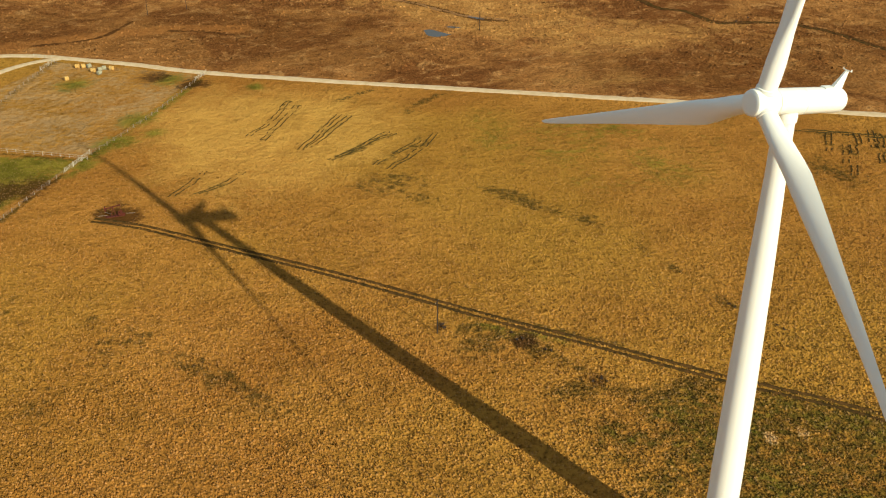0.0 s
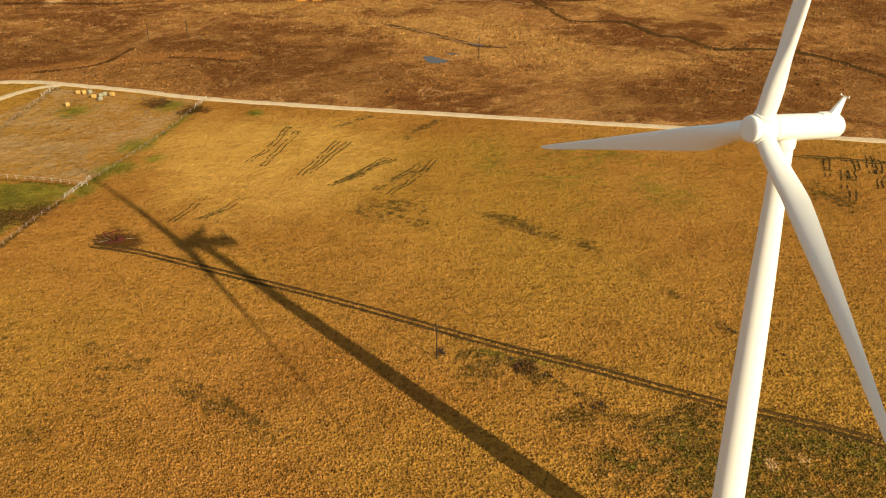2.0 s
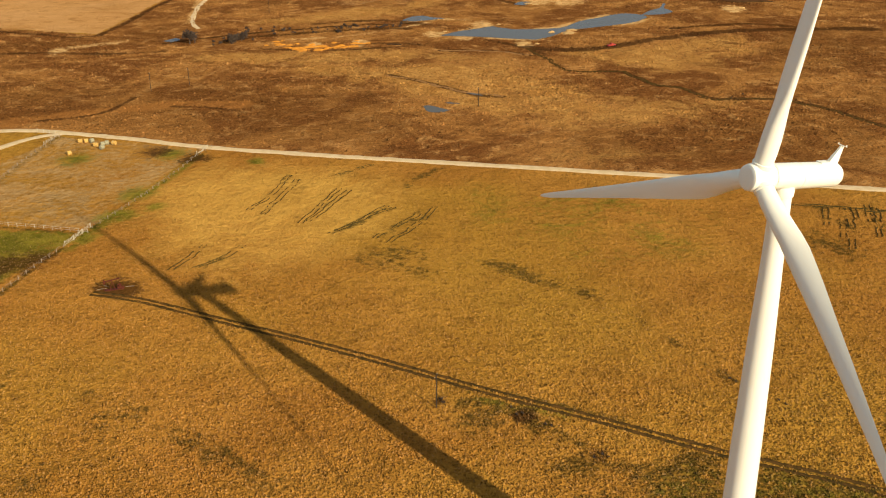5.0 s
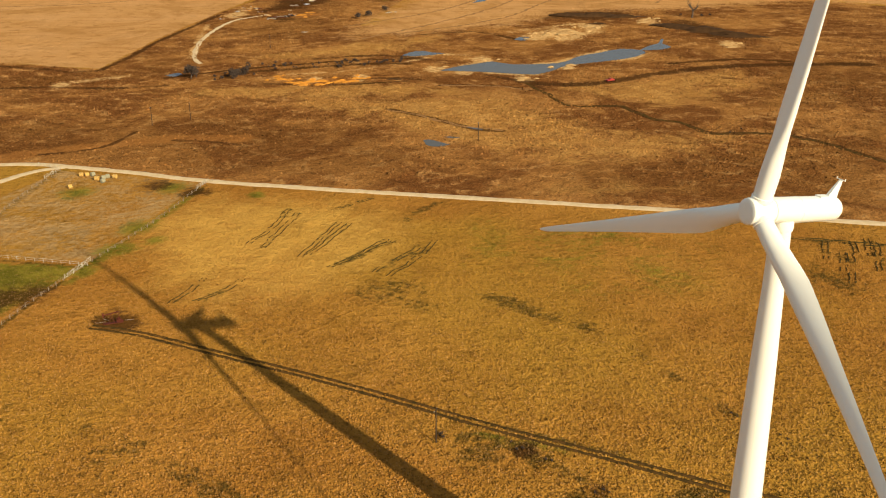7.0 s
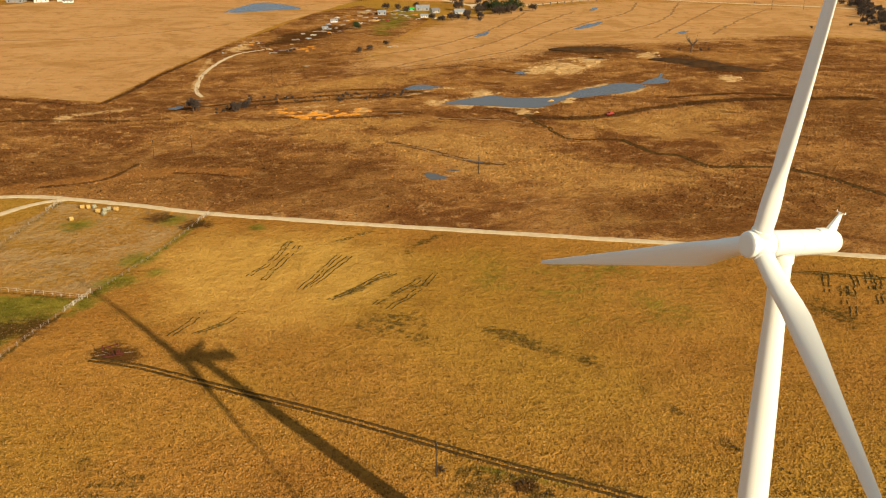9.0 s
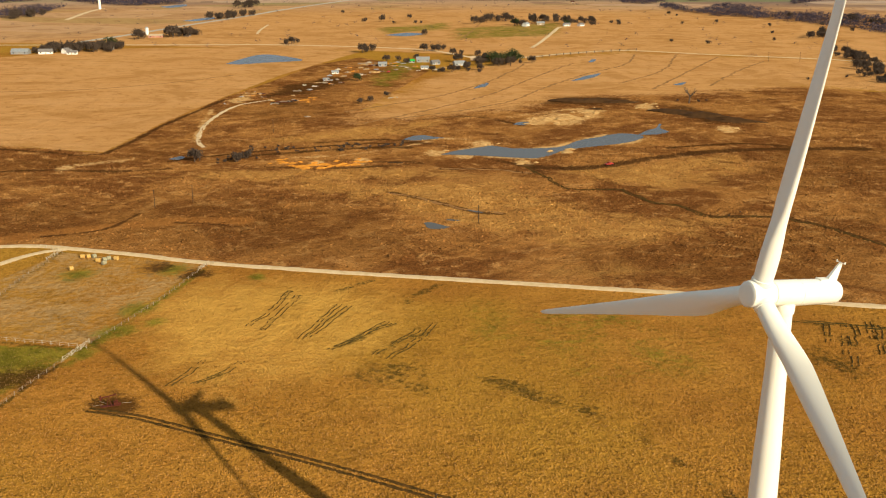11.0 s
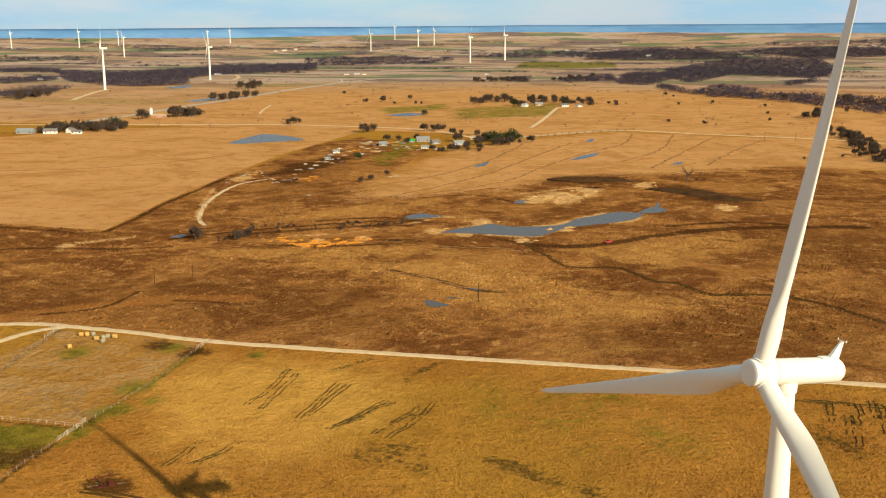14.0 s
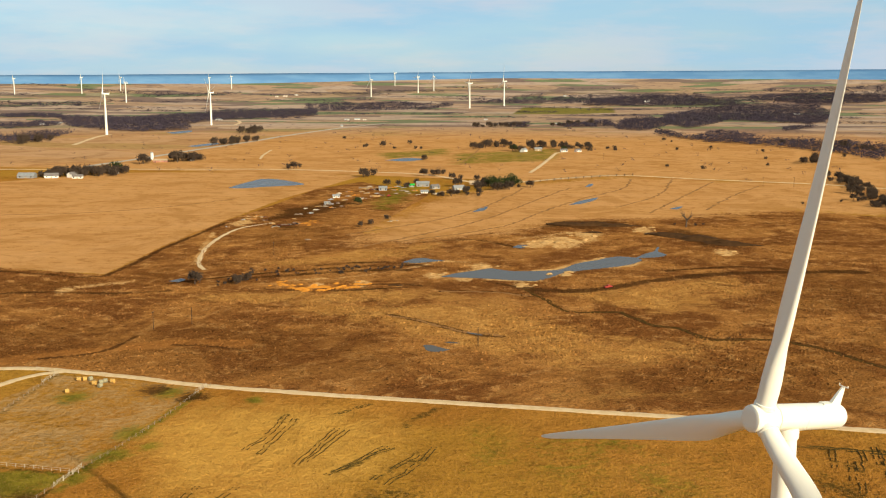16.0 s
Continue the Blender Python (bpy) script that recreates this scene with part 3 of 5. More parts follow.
    for p in ([(-89.2, 510.9), (-43.3, 524.6), (35.1, 525.5), (53.0, 493.9), (71.9, 450.2), (23.1, 412.7), (-6.1, 449.4), (-52.1, 492.7)], [(-182.1, 543.9), (-26.8, 557.7), (35.5, 532.4), (-83.3, 510.9)], [(46.9, 460.2), (133.1, 445.8), (111.9, 413.5), (49.9, 396.5), (29.0, 430.5)],
              [(-123.2, 628.0), (-56.7, 692.1), (-2, 717), (-16.5, 659.6), (-80.3, 628.6)], [(55.2, 546.8), (175.8, 595.8), (178.0, 548.3), (118.5, 494.6)], [(16.4, 366.9), (70.4, 381.5), (98.0, 367.6), (66.0, 356.7)]):
        straw_haze = np.maximum(straw_haze, inside(X, Y, p, 18) * 0.8)
    # left pasture: yellow-tan grass, its stronger light painted into the same mask
    straw_haze = np.maximum(straw_haze, inside(X, Y, [(-117.3, 327.0), (-81.6, 363.3), (-29.8, 350.1), (-3.0, 323.6), (-24.6, 277.8), (-57.6, 254.3), (-89.6, 274.0)], 25) * 0.75)
    # past two kilometres the mask brings in the painted haze greys
    straw_haze = np.maximum(straw_haze, step_to(np.hypot(X, Y) - 2150, 350))
    straw_haze = np.maximum(straw_haze, inside(X, Y, [(-986, 1793), (-816, 1863), (-638, 1957), (-463, 2278), (-231, 2242), (-394, 1623), (-464, 1370), (-699, 1265)], 60) * 0.35)
    green = np.maximum(green, inside(X, Y, [(-5.1, 337.8), (43.3, 343.5), (100.0, 328.5), (81.4, 269.0), (42.5, 261.3), (2.5, 291.0)], 22) * 0.42)
    plough = inside(X, Y, [(-986, 1793), (-816, 1863), (-638, 1957), (-463, 2278), (-231, 2242), (-394, 1623), (-464, 1370), (-699, 1265)], 40) * 0.35
    paddock = inside(X, Y, PADDOCK, 2)
    plough = np.maximum(plough, paddock * 0.54)
    return {"cover_a": (heath, green, stubble), "cover_b": (dark, sand, scrub), "cover_c": (red, straw_haze, plough)}


def lay_masks(me, masks):
    for name, channels in masks.items():
        layer = me.attributes.new(name, "FLOAT_COLOR", "POINT")
        layer.data.foreach_set("color", np.stack([*channels, np.ones(len(channels[0]))], -1).astype(np.float32).ravel())


def build_ground():
    xs = axis_steps(-4900, 4900, -190, 190, 1.6, 1.035, 90)
    ys = axis_steps(-1500, 4950, 125, 470, 1.6, 1.012, 45)
    X, Y = np.meshgrid(xs, ys)
    keep = np.hypot(X, Y) < 4840
    Z = rise(X, Y)
    # one sheet
    index = -np.ones(X.shape, int)
    index[keep] = np.arange(keep.sum())
    q = np.stack([index[:-1, :-1], index[:-1, 1:], index[1:, 1:], index[1:, :-1]], -1).reshape(-1, 4)
    q = q[(q >= 0).all(1)]
    me = bpy.data.meshes.new("ground")
    co = np.stack([X[keep], Y[keep], Z[keep]], -1)
    me.vertices.add(len(co))
    me.vertices.foreach_set("co", co.ravel())
    me.loops.add(q.size)
    me.loops.foreach_set("vertex_index", q.ravel())
    me.polygons.add(len(q))
    me.polygons.foreach_set("loop_start", np.arange(0, q.size, 4))
    me.polygons.foreach_set("use_smooth", np.ones(len(q), bool))
    me.update()
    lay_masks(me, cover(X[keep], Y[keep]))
    me.materials.append(GROUND)
    return tagged(new("ground", me), "dry orange-brown winter pasture and heath reaching the horizon", "ground", kind="structure")


build_ground()


def strip(name, points, width, material, label, category, lift=0.06, step=4.0, ragged=0.12, gaps=0.0, wiggle=0.0, kind="structure", skirt=0.35):
    """A slightly raised ribbon of road or rut along a smooth line, with an uneven edge."""
    p = spline(points, step)
    if wiggle:
        p = p + np.array([[noise.noise((q[0] * 0.12, q[1] * 0.12, k)) + 0.6 * noise.noise((q[0] * 0.35, q[1] * 0.35, k)) for k in (1.5, 7.5)] for q in p]) * wiggle
    d = np.gradient(p, axis=0)
    d /= np.linalg.norm(d, axis=1)[:, None] + 1e-9
    nrm = np.stack([-d[:, 1], d[:, 0]], 1)
    rng = np.random.default_rng(len(p))
    verts, faces = [], []
    for i, (c, m) in enumerate(zip(p, nrm)):
        e = width / 2 * (1 + ragged * rng.normal(size=2).clip(-1.5, 1.5))
        for off, drop in ((-e[0] - skirt, -0.10), (-e[0], 0.0), (0.0, 0.05), (e[1], 0.0), (e[1] + skirt, -0.10)):
            v = c + m * off
            verts.append((v[0], v[1], float(rise(v[0], v[1])) + lift + drop))
        gap = gap * 0.75 + rng.normal() * 0.66 if i else 0.0
        if i and (gaps == 0 or gap > -1.5 + gaps * 2):
            for k in range(4):
                a = 5 * (i - 1) + k
                faces.append((a, a + 5, a + 6, a + 1))
    ob = mesh_ob(name, verts, faces, material, smooth=True)
    return tagged(ob, label, category, kind=kind)


strip("road", ROAD, 4.0, GRAVEL, "pale cream gravel road crossing the pasture", "road")
strip("road_side", SIDE_ROAD, 3.6, GRAVEL, "narrow pale gravel side road joining the main road", "road", lift=0.05)


# ---------------------------------------------------------------- wind turbines
TOWER_X, TOWER_Y, YAW, HUB_Z = 42.6, 119.2, 90 - 247, 78.3
TILT = 6.0


def blade_bmesh(length=50.5):
    """One rotor blade: round root, broad shoulder, thin twisted tip, bent slightly back."""
    rings = []
    for s in (0.0, 0.02, 0.045, 0.08, 0.12, 0.16, 0.2, 0.25, 0.32, 0.4, 0.5, 0.6, 0.7, 0.8, 0.88, 0.94, 0.975, 0.993, 1.0):
        root = max(0.0, 1 - max(0, s - 0.03) / 0.15)
        root = root * root * (3 - 2 * root)
        chord = np.interp(s, (0, 0.03, 0.1, 0.2, 0.27, 0.4, 0.6, 0.8, 0.94, 0.975, 0.993, 1), (2.4, 2.4, 2.75, 3.45, 3.35, 2.75, 1.95, 1.3, 0.85, 0.62, 0.36, 0.08))
        thick = np.interp(s, (0, 0.03, 0.2, 0.4, 0.7, 1), (1.0, 1.0, 0.42, 0.26, 0.19, 0.14))
        twist = radians(np.interp(s, (0, 0.2, 0.4, 0.7, 1), (16, 13, 7, 2, -1)))
        ring = []
        for i in range(28):
            a = 2 * math.pi * i / 28
            cx, cy = math.cos(a), math.sin(a)
            round_p = (cx * 0.5, cy * 0.5)
            u = (1 - cx) / 2
            foil_y = (0.5 if cy > 0 else -0.42) * thick * 2.1 * (math.sqrt(max(u, 0)) * (1 - u) * 1.15 + 0.02 * (1 - u))
            foil_p = (0.32 - u, foil_y)
            px = chord * (root * round_p[0] + (1 - root) * foil_p[0])
            py = chord * (root * round_p[1] + (1 - root) * foil_p[1])
            # y along the turn (leading edge ahead), x along the rotor's axis
            y = px * math.cos(twist) - py * math.sin(twist)
            x = px * math.sin(twist) + py * math.cos(twist)
            ring.append((x + 2.0 * s * s, y, 1.2 + s * length))
        rings.append(ring)
    return loft(rings)


def wind_turbine(phase):
    ob = new("wind_turbine")
    part("tower", lathe([(0, 2.45), (0.25, 2.45), (0.25, 2.38), (20, 2.33), (38, 2.08), (55, 1.75), (68, 1.38), (HUB_Z - 2.2, 1.3)], n=48), PAINT, ob, smooth=True)
    part("yaw_collar", lathe([(HUB_Z - 2.6, 1.3), (HUB_Z - 2.5, 1.48), (HUB_Z - 1.7, 1.52), (HUB_Z - 1.2, 1.45)], n=40), PAINT, ob, smooth=True)
    lean = Matrix.Translation((0, 0, HUB_Z)) @ pose(0, 0, 0, 0, -TILT, 0)
    nacelle = part("nacelle", lathe([(-8.75, 0.3), (-8.71, 0.9), (-8.5, 1.3), (-8.15, 1.52), (-7.65, 1.62), (-2.0, 1.68), (2.1, 1.68), (2.2, 1.6)], "x", 40, lean), PAINT, ob, smooth=True)
    part("seam", lathe([(-2.05, 1.66), (-2.03, 1.71), (-1.92, 1.71), (-1.9, 1.66)], "x", 40, lean), PAINT, nacelle, smooth=True)
    base = [lean @ Vector(p) for p in ((-8.05, -0.28, 1.4), (-8.05, 0.28, 1.4), (-6.5, 0.28, 1.5), (-6.5, -0.28, 1.5))]
    top = [lean @ Vector(p) for p in ((-8.65, -0.12, 3.75), (-8.65, 0.12, 3.75), (-8.2, 0.12, 3.75), (-8.2, -0.12, 3.75))]
    part("mast", loft([base, top]), PAINT, nacelle)
    bar = bmesh.new()
    tube(bar, lean @ Vector((-8.45, -0.75, 3.8)), lean @ Vector((-8.45, 0.75, 3.8)), 0.07)
    part("sensor_bar", bar, PAINT, nacelle)
    for y in (-0.7, 0.7):
        bm = bmesh.new()
        tube(bm, lean @ Vector((-8.45, y, 3.75)), lean @ Vector((-8.45, y, 4.05)), 0.08, 0.05)
        part("wind_sensor", bm, PAINT, nacelle)
    hatch = bmesh.new()
    box(hatch, (1.6, 1.1, 0.22), lean @ Matrix.Translation((-6.0, 0, 1.64)), 0.05)
    part("roof_hatch", hatch, PAINT, nacelle)
    hub = part("hub", lathe([(2.3, 1.62), (2.45, 1.72), (3.2, 1.78), (5.3, 1.74), (5.75, 1.62), (5.9, 1.4), (5.94, 1.0), (5.96, 0.3)], "x", 40,
                            Matrix.Translation((-4.0, 0, 0))), PAINT, ob, smooth=True)
    hub.matrix_local = lean @ Matrix.Translation((4.0, 0, 0)) @ pose(0, 0, 0, -phase, 0, 0)
    first = None
    for k in range(3):
        if first is None:
            blade = first = part("blade", blade_bmesh(), PAINT, hub, smooth=True)
        else:
            blade = new("blade", first.data)
            blade.parent = hub
        blade.matrix_local = pose(0, 0, 0, -120 * k, 0, 0)
        collar = part("root_collar", lathe([(1.35, 1.2), (1.4, 1.34), (1.95, 1.34), (2.0, 1.22)], n=32), PAINT, blade, smooth=True)
    return ob


main_turbine = wind_turbine(9.0)
main_turbine.matrix_world = pose(TOWER_X, TOWER_Y, 0, 0, 0, YAW)
tagged(main_turbine, "tall white three-bladed wind turbine standing in dry pasture", "wind turbine", "wind farm")

# the rest of the wind farm: place and size
FAR_TURBINES = [(-662, 1992, 1.027), (-543, 2375, 0.969), (89, 3445, 1.073), (213, 3575, 1.100), (-1122, 3604, 0.877), (-1609, 3826, 0.767), (-1398, 3944, 0.791), (-1288, 4073, 0.700), (-947, 4134, 0.740), (-885, 4265, 0.672), (-282, 3981, 0.883), (-213, 4491, 0.707), (-104, 4195, 0.841), (-40, 4270, 0.795)]
for k, (x, y, size) in enumerate(FAR_TURBINES):
    far = copy_thing(main_turbine, pose(x, y, float(rise(x, y)) - 0.3, 0, 0, YAW + 9 * math.sin(k * 2.1)) @ Matrix.Scale(size, 4))
    for child in far.children:
        if child.name.startswith("hub"):
            child.matrix_basis = child.matrix_basis @ pose(0, 0, 0, 37 * k + 20, 0, 0)
    tagged(far, "white wind turbine standing far off on the plain", "wind turbine", "wind farm")

# ---------------------------------------------------------------- more materials
BARK = plain("grey_brown_bark", (0.12, 0.085, 0.06), 0.9, 2.0, 0.3)
TWIGS = plain("bare_winter_twigs", (0.08, 0.057, 0.042), 0.95, 0.4, 0.35)
WOODS = plain("purple_brown_winter_woods", (0.062, 0.050, 0.070), 0.95, 0.03, 0.4)
EVERGREEN = plain("dark_juniper_green", (0.045, 0.06, 0.022), 0.9, 0.5, 0.35)
WEED = plain("dark_weedy_grass", (0.075, 0.052, 0.014), 0.95, 0.8, 0.4)
POLE_WOOD = plain("dark_creosoted_pole", (0.05, 0.036, 0.026), 0.9, 2.0, 0.3)
TIMBER = plain("weathered_timber", (0.33, 0.25, 0.17), 0.85, 2.0, 0.3)
WHITE_WALL = plain("white_clapboard", (0.80, 0.77, 0.70), 0.6, 1.0, 0.12)
TAN_WALL = plain("tan_siding", (0.48, 0.36, 0.24), 0.7, 1.0, 0.2)
PINK_WALL = plain("faded_red_brick", (0.48, 0.24, 0.17), 0.8, 1.0, 0.25)
TIN = plain("galvanised_tin", (0.44, 0.45, 0.45), 0.4, 0.6, 0.2, metal=0.5)
SHINGLE = plain("grey_shingle", (0.20, 0.18, 0.17), 0.85, 1.0, 0.3)
GREEN_TIN = plain("bright_green_sheet", (0.03, 0.42, 0.07), 0.5, 1.0, 0.2)
GLASS = plain("dark_window_glass", (0.03, 0.035, 0.04), 0.08, 1.0, 0.1, spec=0.5)
RUST = plain("rust_red_steel", (0.10, 0.026, 0.015), 0.6, 2.0, 0.4)
RED_PAINT = plain("red_paint", (0.36, 0.05, 0.035), 0.4, 2.0, 0.2)
BLACK = plain("black_rubber", (0.02, 0.02, 0.02), 0.8, 2.0, 0.2)
STRAW = plain("golden_straw", (0.60, 0.36, 0.10), 0.95, 3.0, 0.3, bump=0.05)
OLD_STRAW = plain("greyed_straw", (0.34, 0.31, 0.20), 0.95, 3.0, 0.3, bump=0.05)
SOIL = plain("bare_brown_soil", (0.075, 0.037, 0.014), 0.95, 0.2, 0.35)
TERRACE = plain("terrace_brown_grass", (0.32, 0.16, 0.055), 0.95, 0.1, 0.35)
ORANGE_SOIL = plain("orange_clay", (0.62, 0.25, 0.035), 0.95, 0.3, 0.3, bump=0.1)
PALE_SOIL = plain("pale_sandy_clay", (0.52, 0.32, 0.13), 0.95, 0.3, 0.3, bump=0.1)
WHITE_METAL = plain("white_pipe_paint", (0.52, 0.44, 0.32), 0.5, 2.0, 0.12)
ASPHALT = plain("worn_grey_asphalt", (0.46, 0.41, 0.34), 0.9, 0.3, 0.2)


# ---------------------------------------------------------------- ponds, tracks, far roads
POND_RINGS = []


def pond(points, label):
    ring = spline(points + points[:1], 6.0)[:-1]
    rng = np.random.default_rng(len(ring))
    ring = ring + rng.normal(0, 0.25, ring.shape)
    POND_RINGS.append(ring)
    verts = [(x, y, float(rise(x, y)) + 0.07) for x, y in ring]
    return tagged(mesh_ob("pond", verts, [tuple(range(len(verts)))], WATER), label, "pond", kind="structure")


pond(MAIN_POND, "long grey-blue stock pond with pale muddy banks")
pond([(127.7, 657.9), (137.7, 675.6), (144.7, 682.1), (150.2, 700.0), (152.1, 697.7), (147.8, 682.2), (151.5, 669.4), (140.8, 659.0)], "small shallow arm of grey water by the pond")
pond([(-26.3, 640.4), (-20.1, 652.2), (-12.9, 656.3), (-7.3, 650.3), (1.9, 646.4), (-5.4, 642.5), (-17.9, 636.6)], "small grey-blue puddle pond in brown heath")
pond([(49, 698), (54, 708), (60, 706), (56.0, 693.8)], "tiny grey pool among pale diggings")
pond([(-8.8, 437.7), (-6.3, 438.9), (-2.5, 436.6), (1.3, 432.1), (3.1, 430.8), (0.1, 427.5), (-4.9, 427.5), (-7.7, 431.1)], "small dark blue pond in brown heath")
pond([(1.1, 443.4), (3.9, 444.2), (7.7, 441.7), (3.9, 441.0)], "tiny dark pool in brown heath")
pond([(9.5, 464.2), (13.5, 460.9), (18.4, 456.6), (17.4, 455.8), (11.5, 460.4)], "narrow dark pool in a ditch")
pond([(-228, 1066), (-223, 1105), (-208, 1160), (-183, 1148), (-153, 1106), (-165, 1089), (-191, 1077), (-212, 1061)], "blue farm pond in a pale stubble field")
pond([(-428, 1686), (-400, 1771), (-386, 1729), (-407, 1674)], "far narrow blue pond on the plain")
pond([(-83, 1418), (-53, 1458), (-28, 1439), (-51, 1401)], "far narrow blue pond in pale grass")
pond([(-567, 2074), (-541, 2159), (-522, 2096), (-539, 2036)], "far narrow blue pond by the woods")
pond([(117, 932), (134, 967), (153, 990), (144, 962), (127, 937)], "narrow pool along a field terrace")
pond([(25, 880), (34, 910), (41, 919), (36, 891)], "narrow pool along a field terrace")
pond([(153, 1086), (162, 1114), (167, 1114), (159, 1086)], "small blue pool along a field terrace")
pond([(205, 906), (217, 922), (221, 922), (211, 902)], "small pool in pale grass")
pond([(-160.0, 578.1), (-154.9, 586.4), (-151.6, 581.5), (-155.2, 574.9)], "small pool beside a tree in the heath")


def offset(points, d):
    p = spline(points, 6.0)
    g = np.gradient(p, axis=0)
    g /= np.linalg.norm(g, axis=1)[:, None]
    return [tuple(q) for q in p + np.stack([-g[:, 1], g[:, 0]], 1) * d]


for side in (-0.95, 0.95):
    strip("track_rut", offset(TRACK, side), 0.5, RUT, "dark worn tyre rut of a farm track through dry grass", "track", 0.12, 0.8, 0.4, gaps=0.0)


def trail(points, width, gaps, material, label):
    strip("trail", points, width, material, label, "trail", 0.08, 2.5, 0.45, gaps=gaps, wiggle=1.8)


for p in ([(-74, 752), (-38, 792), (-2, 837), (39, 923), (69, 1011), (85, 1068)], [(-57, 701), (-10, 764), (36, 838), (64, 903), (98, 988), (136, 1074)], [(-34, 721), (7, 753), (53, 806), (88, 885), (136, 980), (189, 1065), (218, 1164)],
          [(266, 1165), (218, 1015), (158, 913)], [(307, 1142), (235, 991), (181, 876)], [(343, 1096), (283, 992), (237, 899)], [(-379, 854), (-312, 870), (-250, 913), (-200, 973)], [(61, 1665), (43, 1512), (23, 1350)],
          [(-340, 1252), (-315, 1291), (-286, 1308)], [(-1.2, 552.0), (30.3, 549.4), (46.9, 540.9)], [(-26.9, 495.6), (-12.5, 485.0), (-1.3, 473.8), (8.1, 464.0), (27.6, 453.7)]):
    trail(p, 1.7, 0.0, TERRACE, "brown terrace line across a pale field")
for k, p in enumerate(TRAILS):
    for d in (-0.9, 0.8):
        strip("cattle_trail", [(x + d + 0.4 * math.sin(k), y) for x, y in p], 0.2, WEED, "thin dark weedy cattle trail across dry grass", "trail", 0.2, 0.7, 0.5, gaps=0.6, wiggle=0.8, skirt=0.06)
trail(CREEK, 2.2, 0.0, RUT, "dark winding creek bed cut into brown heath")
strip("road_farm_track", [(-147.6, 612.8), (-154.3, 627.6), (-159.0, 647.3), (-164, 681), (-166, 719), (-164, 759), (-158, 787), (-142, 809)], 2.3, GRAVEL, "pale curved farm track through brown heath", "road", 0.12, ragged=0.3)
strip("road_country", [(-769, 1263), (-346, 1275), (-218, 1278), (-101, 1251), (-17, 1211), (47, 1111), (93, 1136), (142, 1175), (215, 1210), (305, 1166), (413, 1120), (475, 1077), (623, 991)], 6.0, GRAVEL, "pale straight country road across the plain", "road", 0.15, 12)
strip("road_drive", [(107, 1242), (127, 1328), (153, 1454), (176, 1561), (188, 1561)], 4.5, GRAVEL, "pale dirt drive up to a farmhouse", "road", 0.2, 12)
strip("road_paved", [(-464, 1303), (-456, 1344), (-430, 1436), (-392, 1611), (-340, 1819), (-305, 1989), (-223, 2290), (-144, 2478)], 11.0, ASPHALT, "grey paved road crossing the plain towards the woods", "road", 0.2, 14)
strip("road_turbine", [(-624, 1706), (-653, 1887), (-663, 1983), (-658, 2011)], 8.0, GRAVEL, "pale gravel access road to a wind turbine", "road", 0.2, 12)
strip("road_turbine", [(-568, 2400), (-529, 2375), (-493, 2377), (-504, 2516), (-538, 2638)], 8.0, GRAVEL, "pale looping gravel road near a wind turbine", "road", 0.2, 12)
strip("road_lane", [(-260, 1432), (-268, 1502), (-273, 1603)], 3.0, GRAVEL, "short pale lane in dry grass", "road", 0.2, 12)


# ---------------------------------------------------------------- heaps of earth at the diggings
def mound(x, y, length, width, height, turn, material, label):
    rng = np.random.default_rng(int(abs(x * 7 + y)))
    rings = []
    for h, k in ((-0.1, 1.0), (0.45, 0.74), (0.8, 0.42), (1.0, 0.12)):
        ring = []
        for i in range(14):
            a = 2 * math.pi * i / 14
            w = k * (1 + 0.22 * rng.normal())
            v = Matrix.Rotation(radians(turn), 2) @ Vector((length / 2 * w * math.cos(a), width / 2 * w * math.sin(a)))
            ring.append((v.x, v.y, height * h * (1 + 0.12 * rng.normal()) if h > 0 else -0.1))
        rings.append(ring)
    ob = part("mound", loft(rings), material, None, smooth=True)
    ob.location = (x, y, float(rise(x, y)))
    return tagged(ob, label, "mound")


ORANGE_HEAPS = [(q, ORANGE_SOIL, "low heap of bright orange clay on brown heath") for q in [(-94.6, 571.2, 5, 10), (-90.4, 568.1, 6, 30), (-84.6, 559.4, 6, 0), (-78.7, 558.2, 7, 5), (-73.5, 559.5, 8, 15), (-66.8, 561.0, 8, 0), (-58.8, 561.0, 7, 0), (-51.1, 564.1, 7, 0), (-46.0, 571.4, 5, 0), (-112, 809, 7, 0), (-106, 822, 5, 20)]]
PALE_HEAPS = [(q, PALE_SOIL, "low heap of pale sandy clay by the pond") for q in [(-1.3, 600.4, 5, 0), (27.2, 626.3, 6, 0), (46.0, 569.5, 6, 0), (74.3, 601.4, 8, 0), (91, 739, 8, 0), (110, 755, 9, 10), (74, 718, 8, 0), (97, 723, 8, 0), (164, 790, 7, 40), (152, 772, 6, 40), (191, 676, 8, 0), (60, 701, 6, 0), (82, 718, 10, 0), (-163, 834, 5, 0), (-156, 848, 5, 0), (-169, 808, 4, 0)]]
DARK_BANKS = [(q, SOIL, "dark brown earth bank of a dug pond") for q in [(99, 807, 26, 0), (122, 807, 26, 0), (141, 802, 20, 0), (173, 751, 26, -30), (190, 735, 30, -30), (206, 715, 24, -20), (-27.3, 568.5, 6, 0), (116, 766, 10, 0)]]
for (x, y, size, turn), mat, label in ORANGE_HEAPS + PALE_HEAPS + DARK_BANKS:
    if mat is SOIL:
        mound(x, y, size * 1.5, size * 0.7, max(0.4, size * 0.09), turn, mat, label)
        continue
    for k in range(3):
        a, d = 2.1 * k + x, size * (0.2 + 0.5 * k)
        mound(x + d * math.cos(a), y + d * math.sin(a) * 1.4, size * (1.15 - 0.28 * k), size * (0.62 - 0.14 * k), max(0.4, size * 0.11), turn + 12 * k, mat, label)


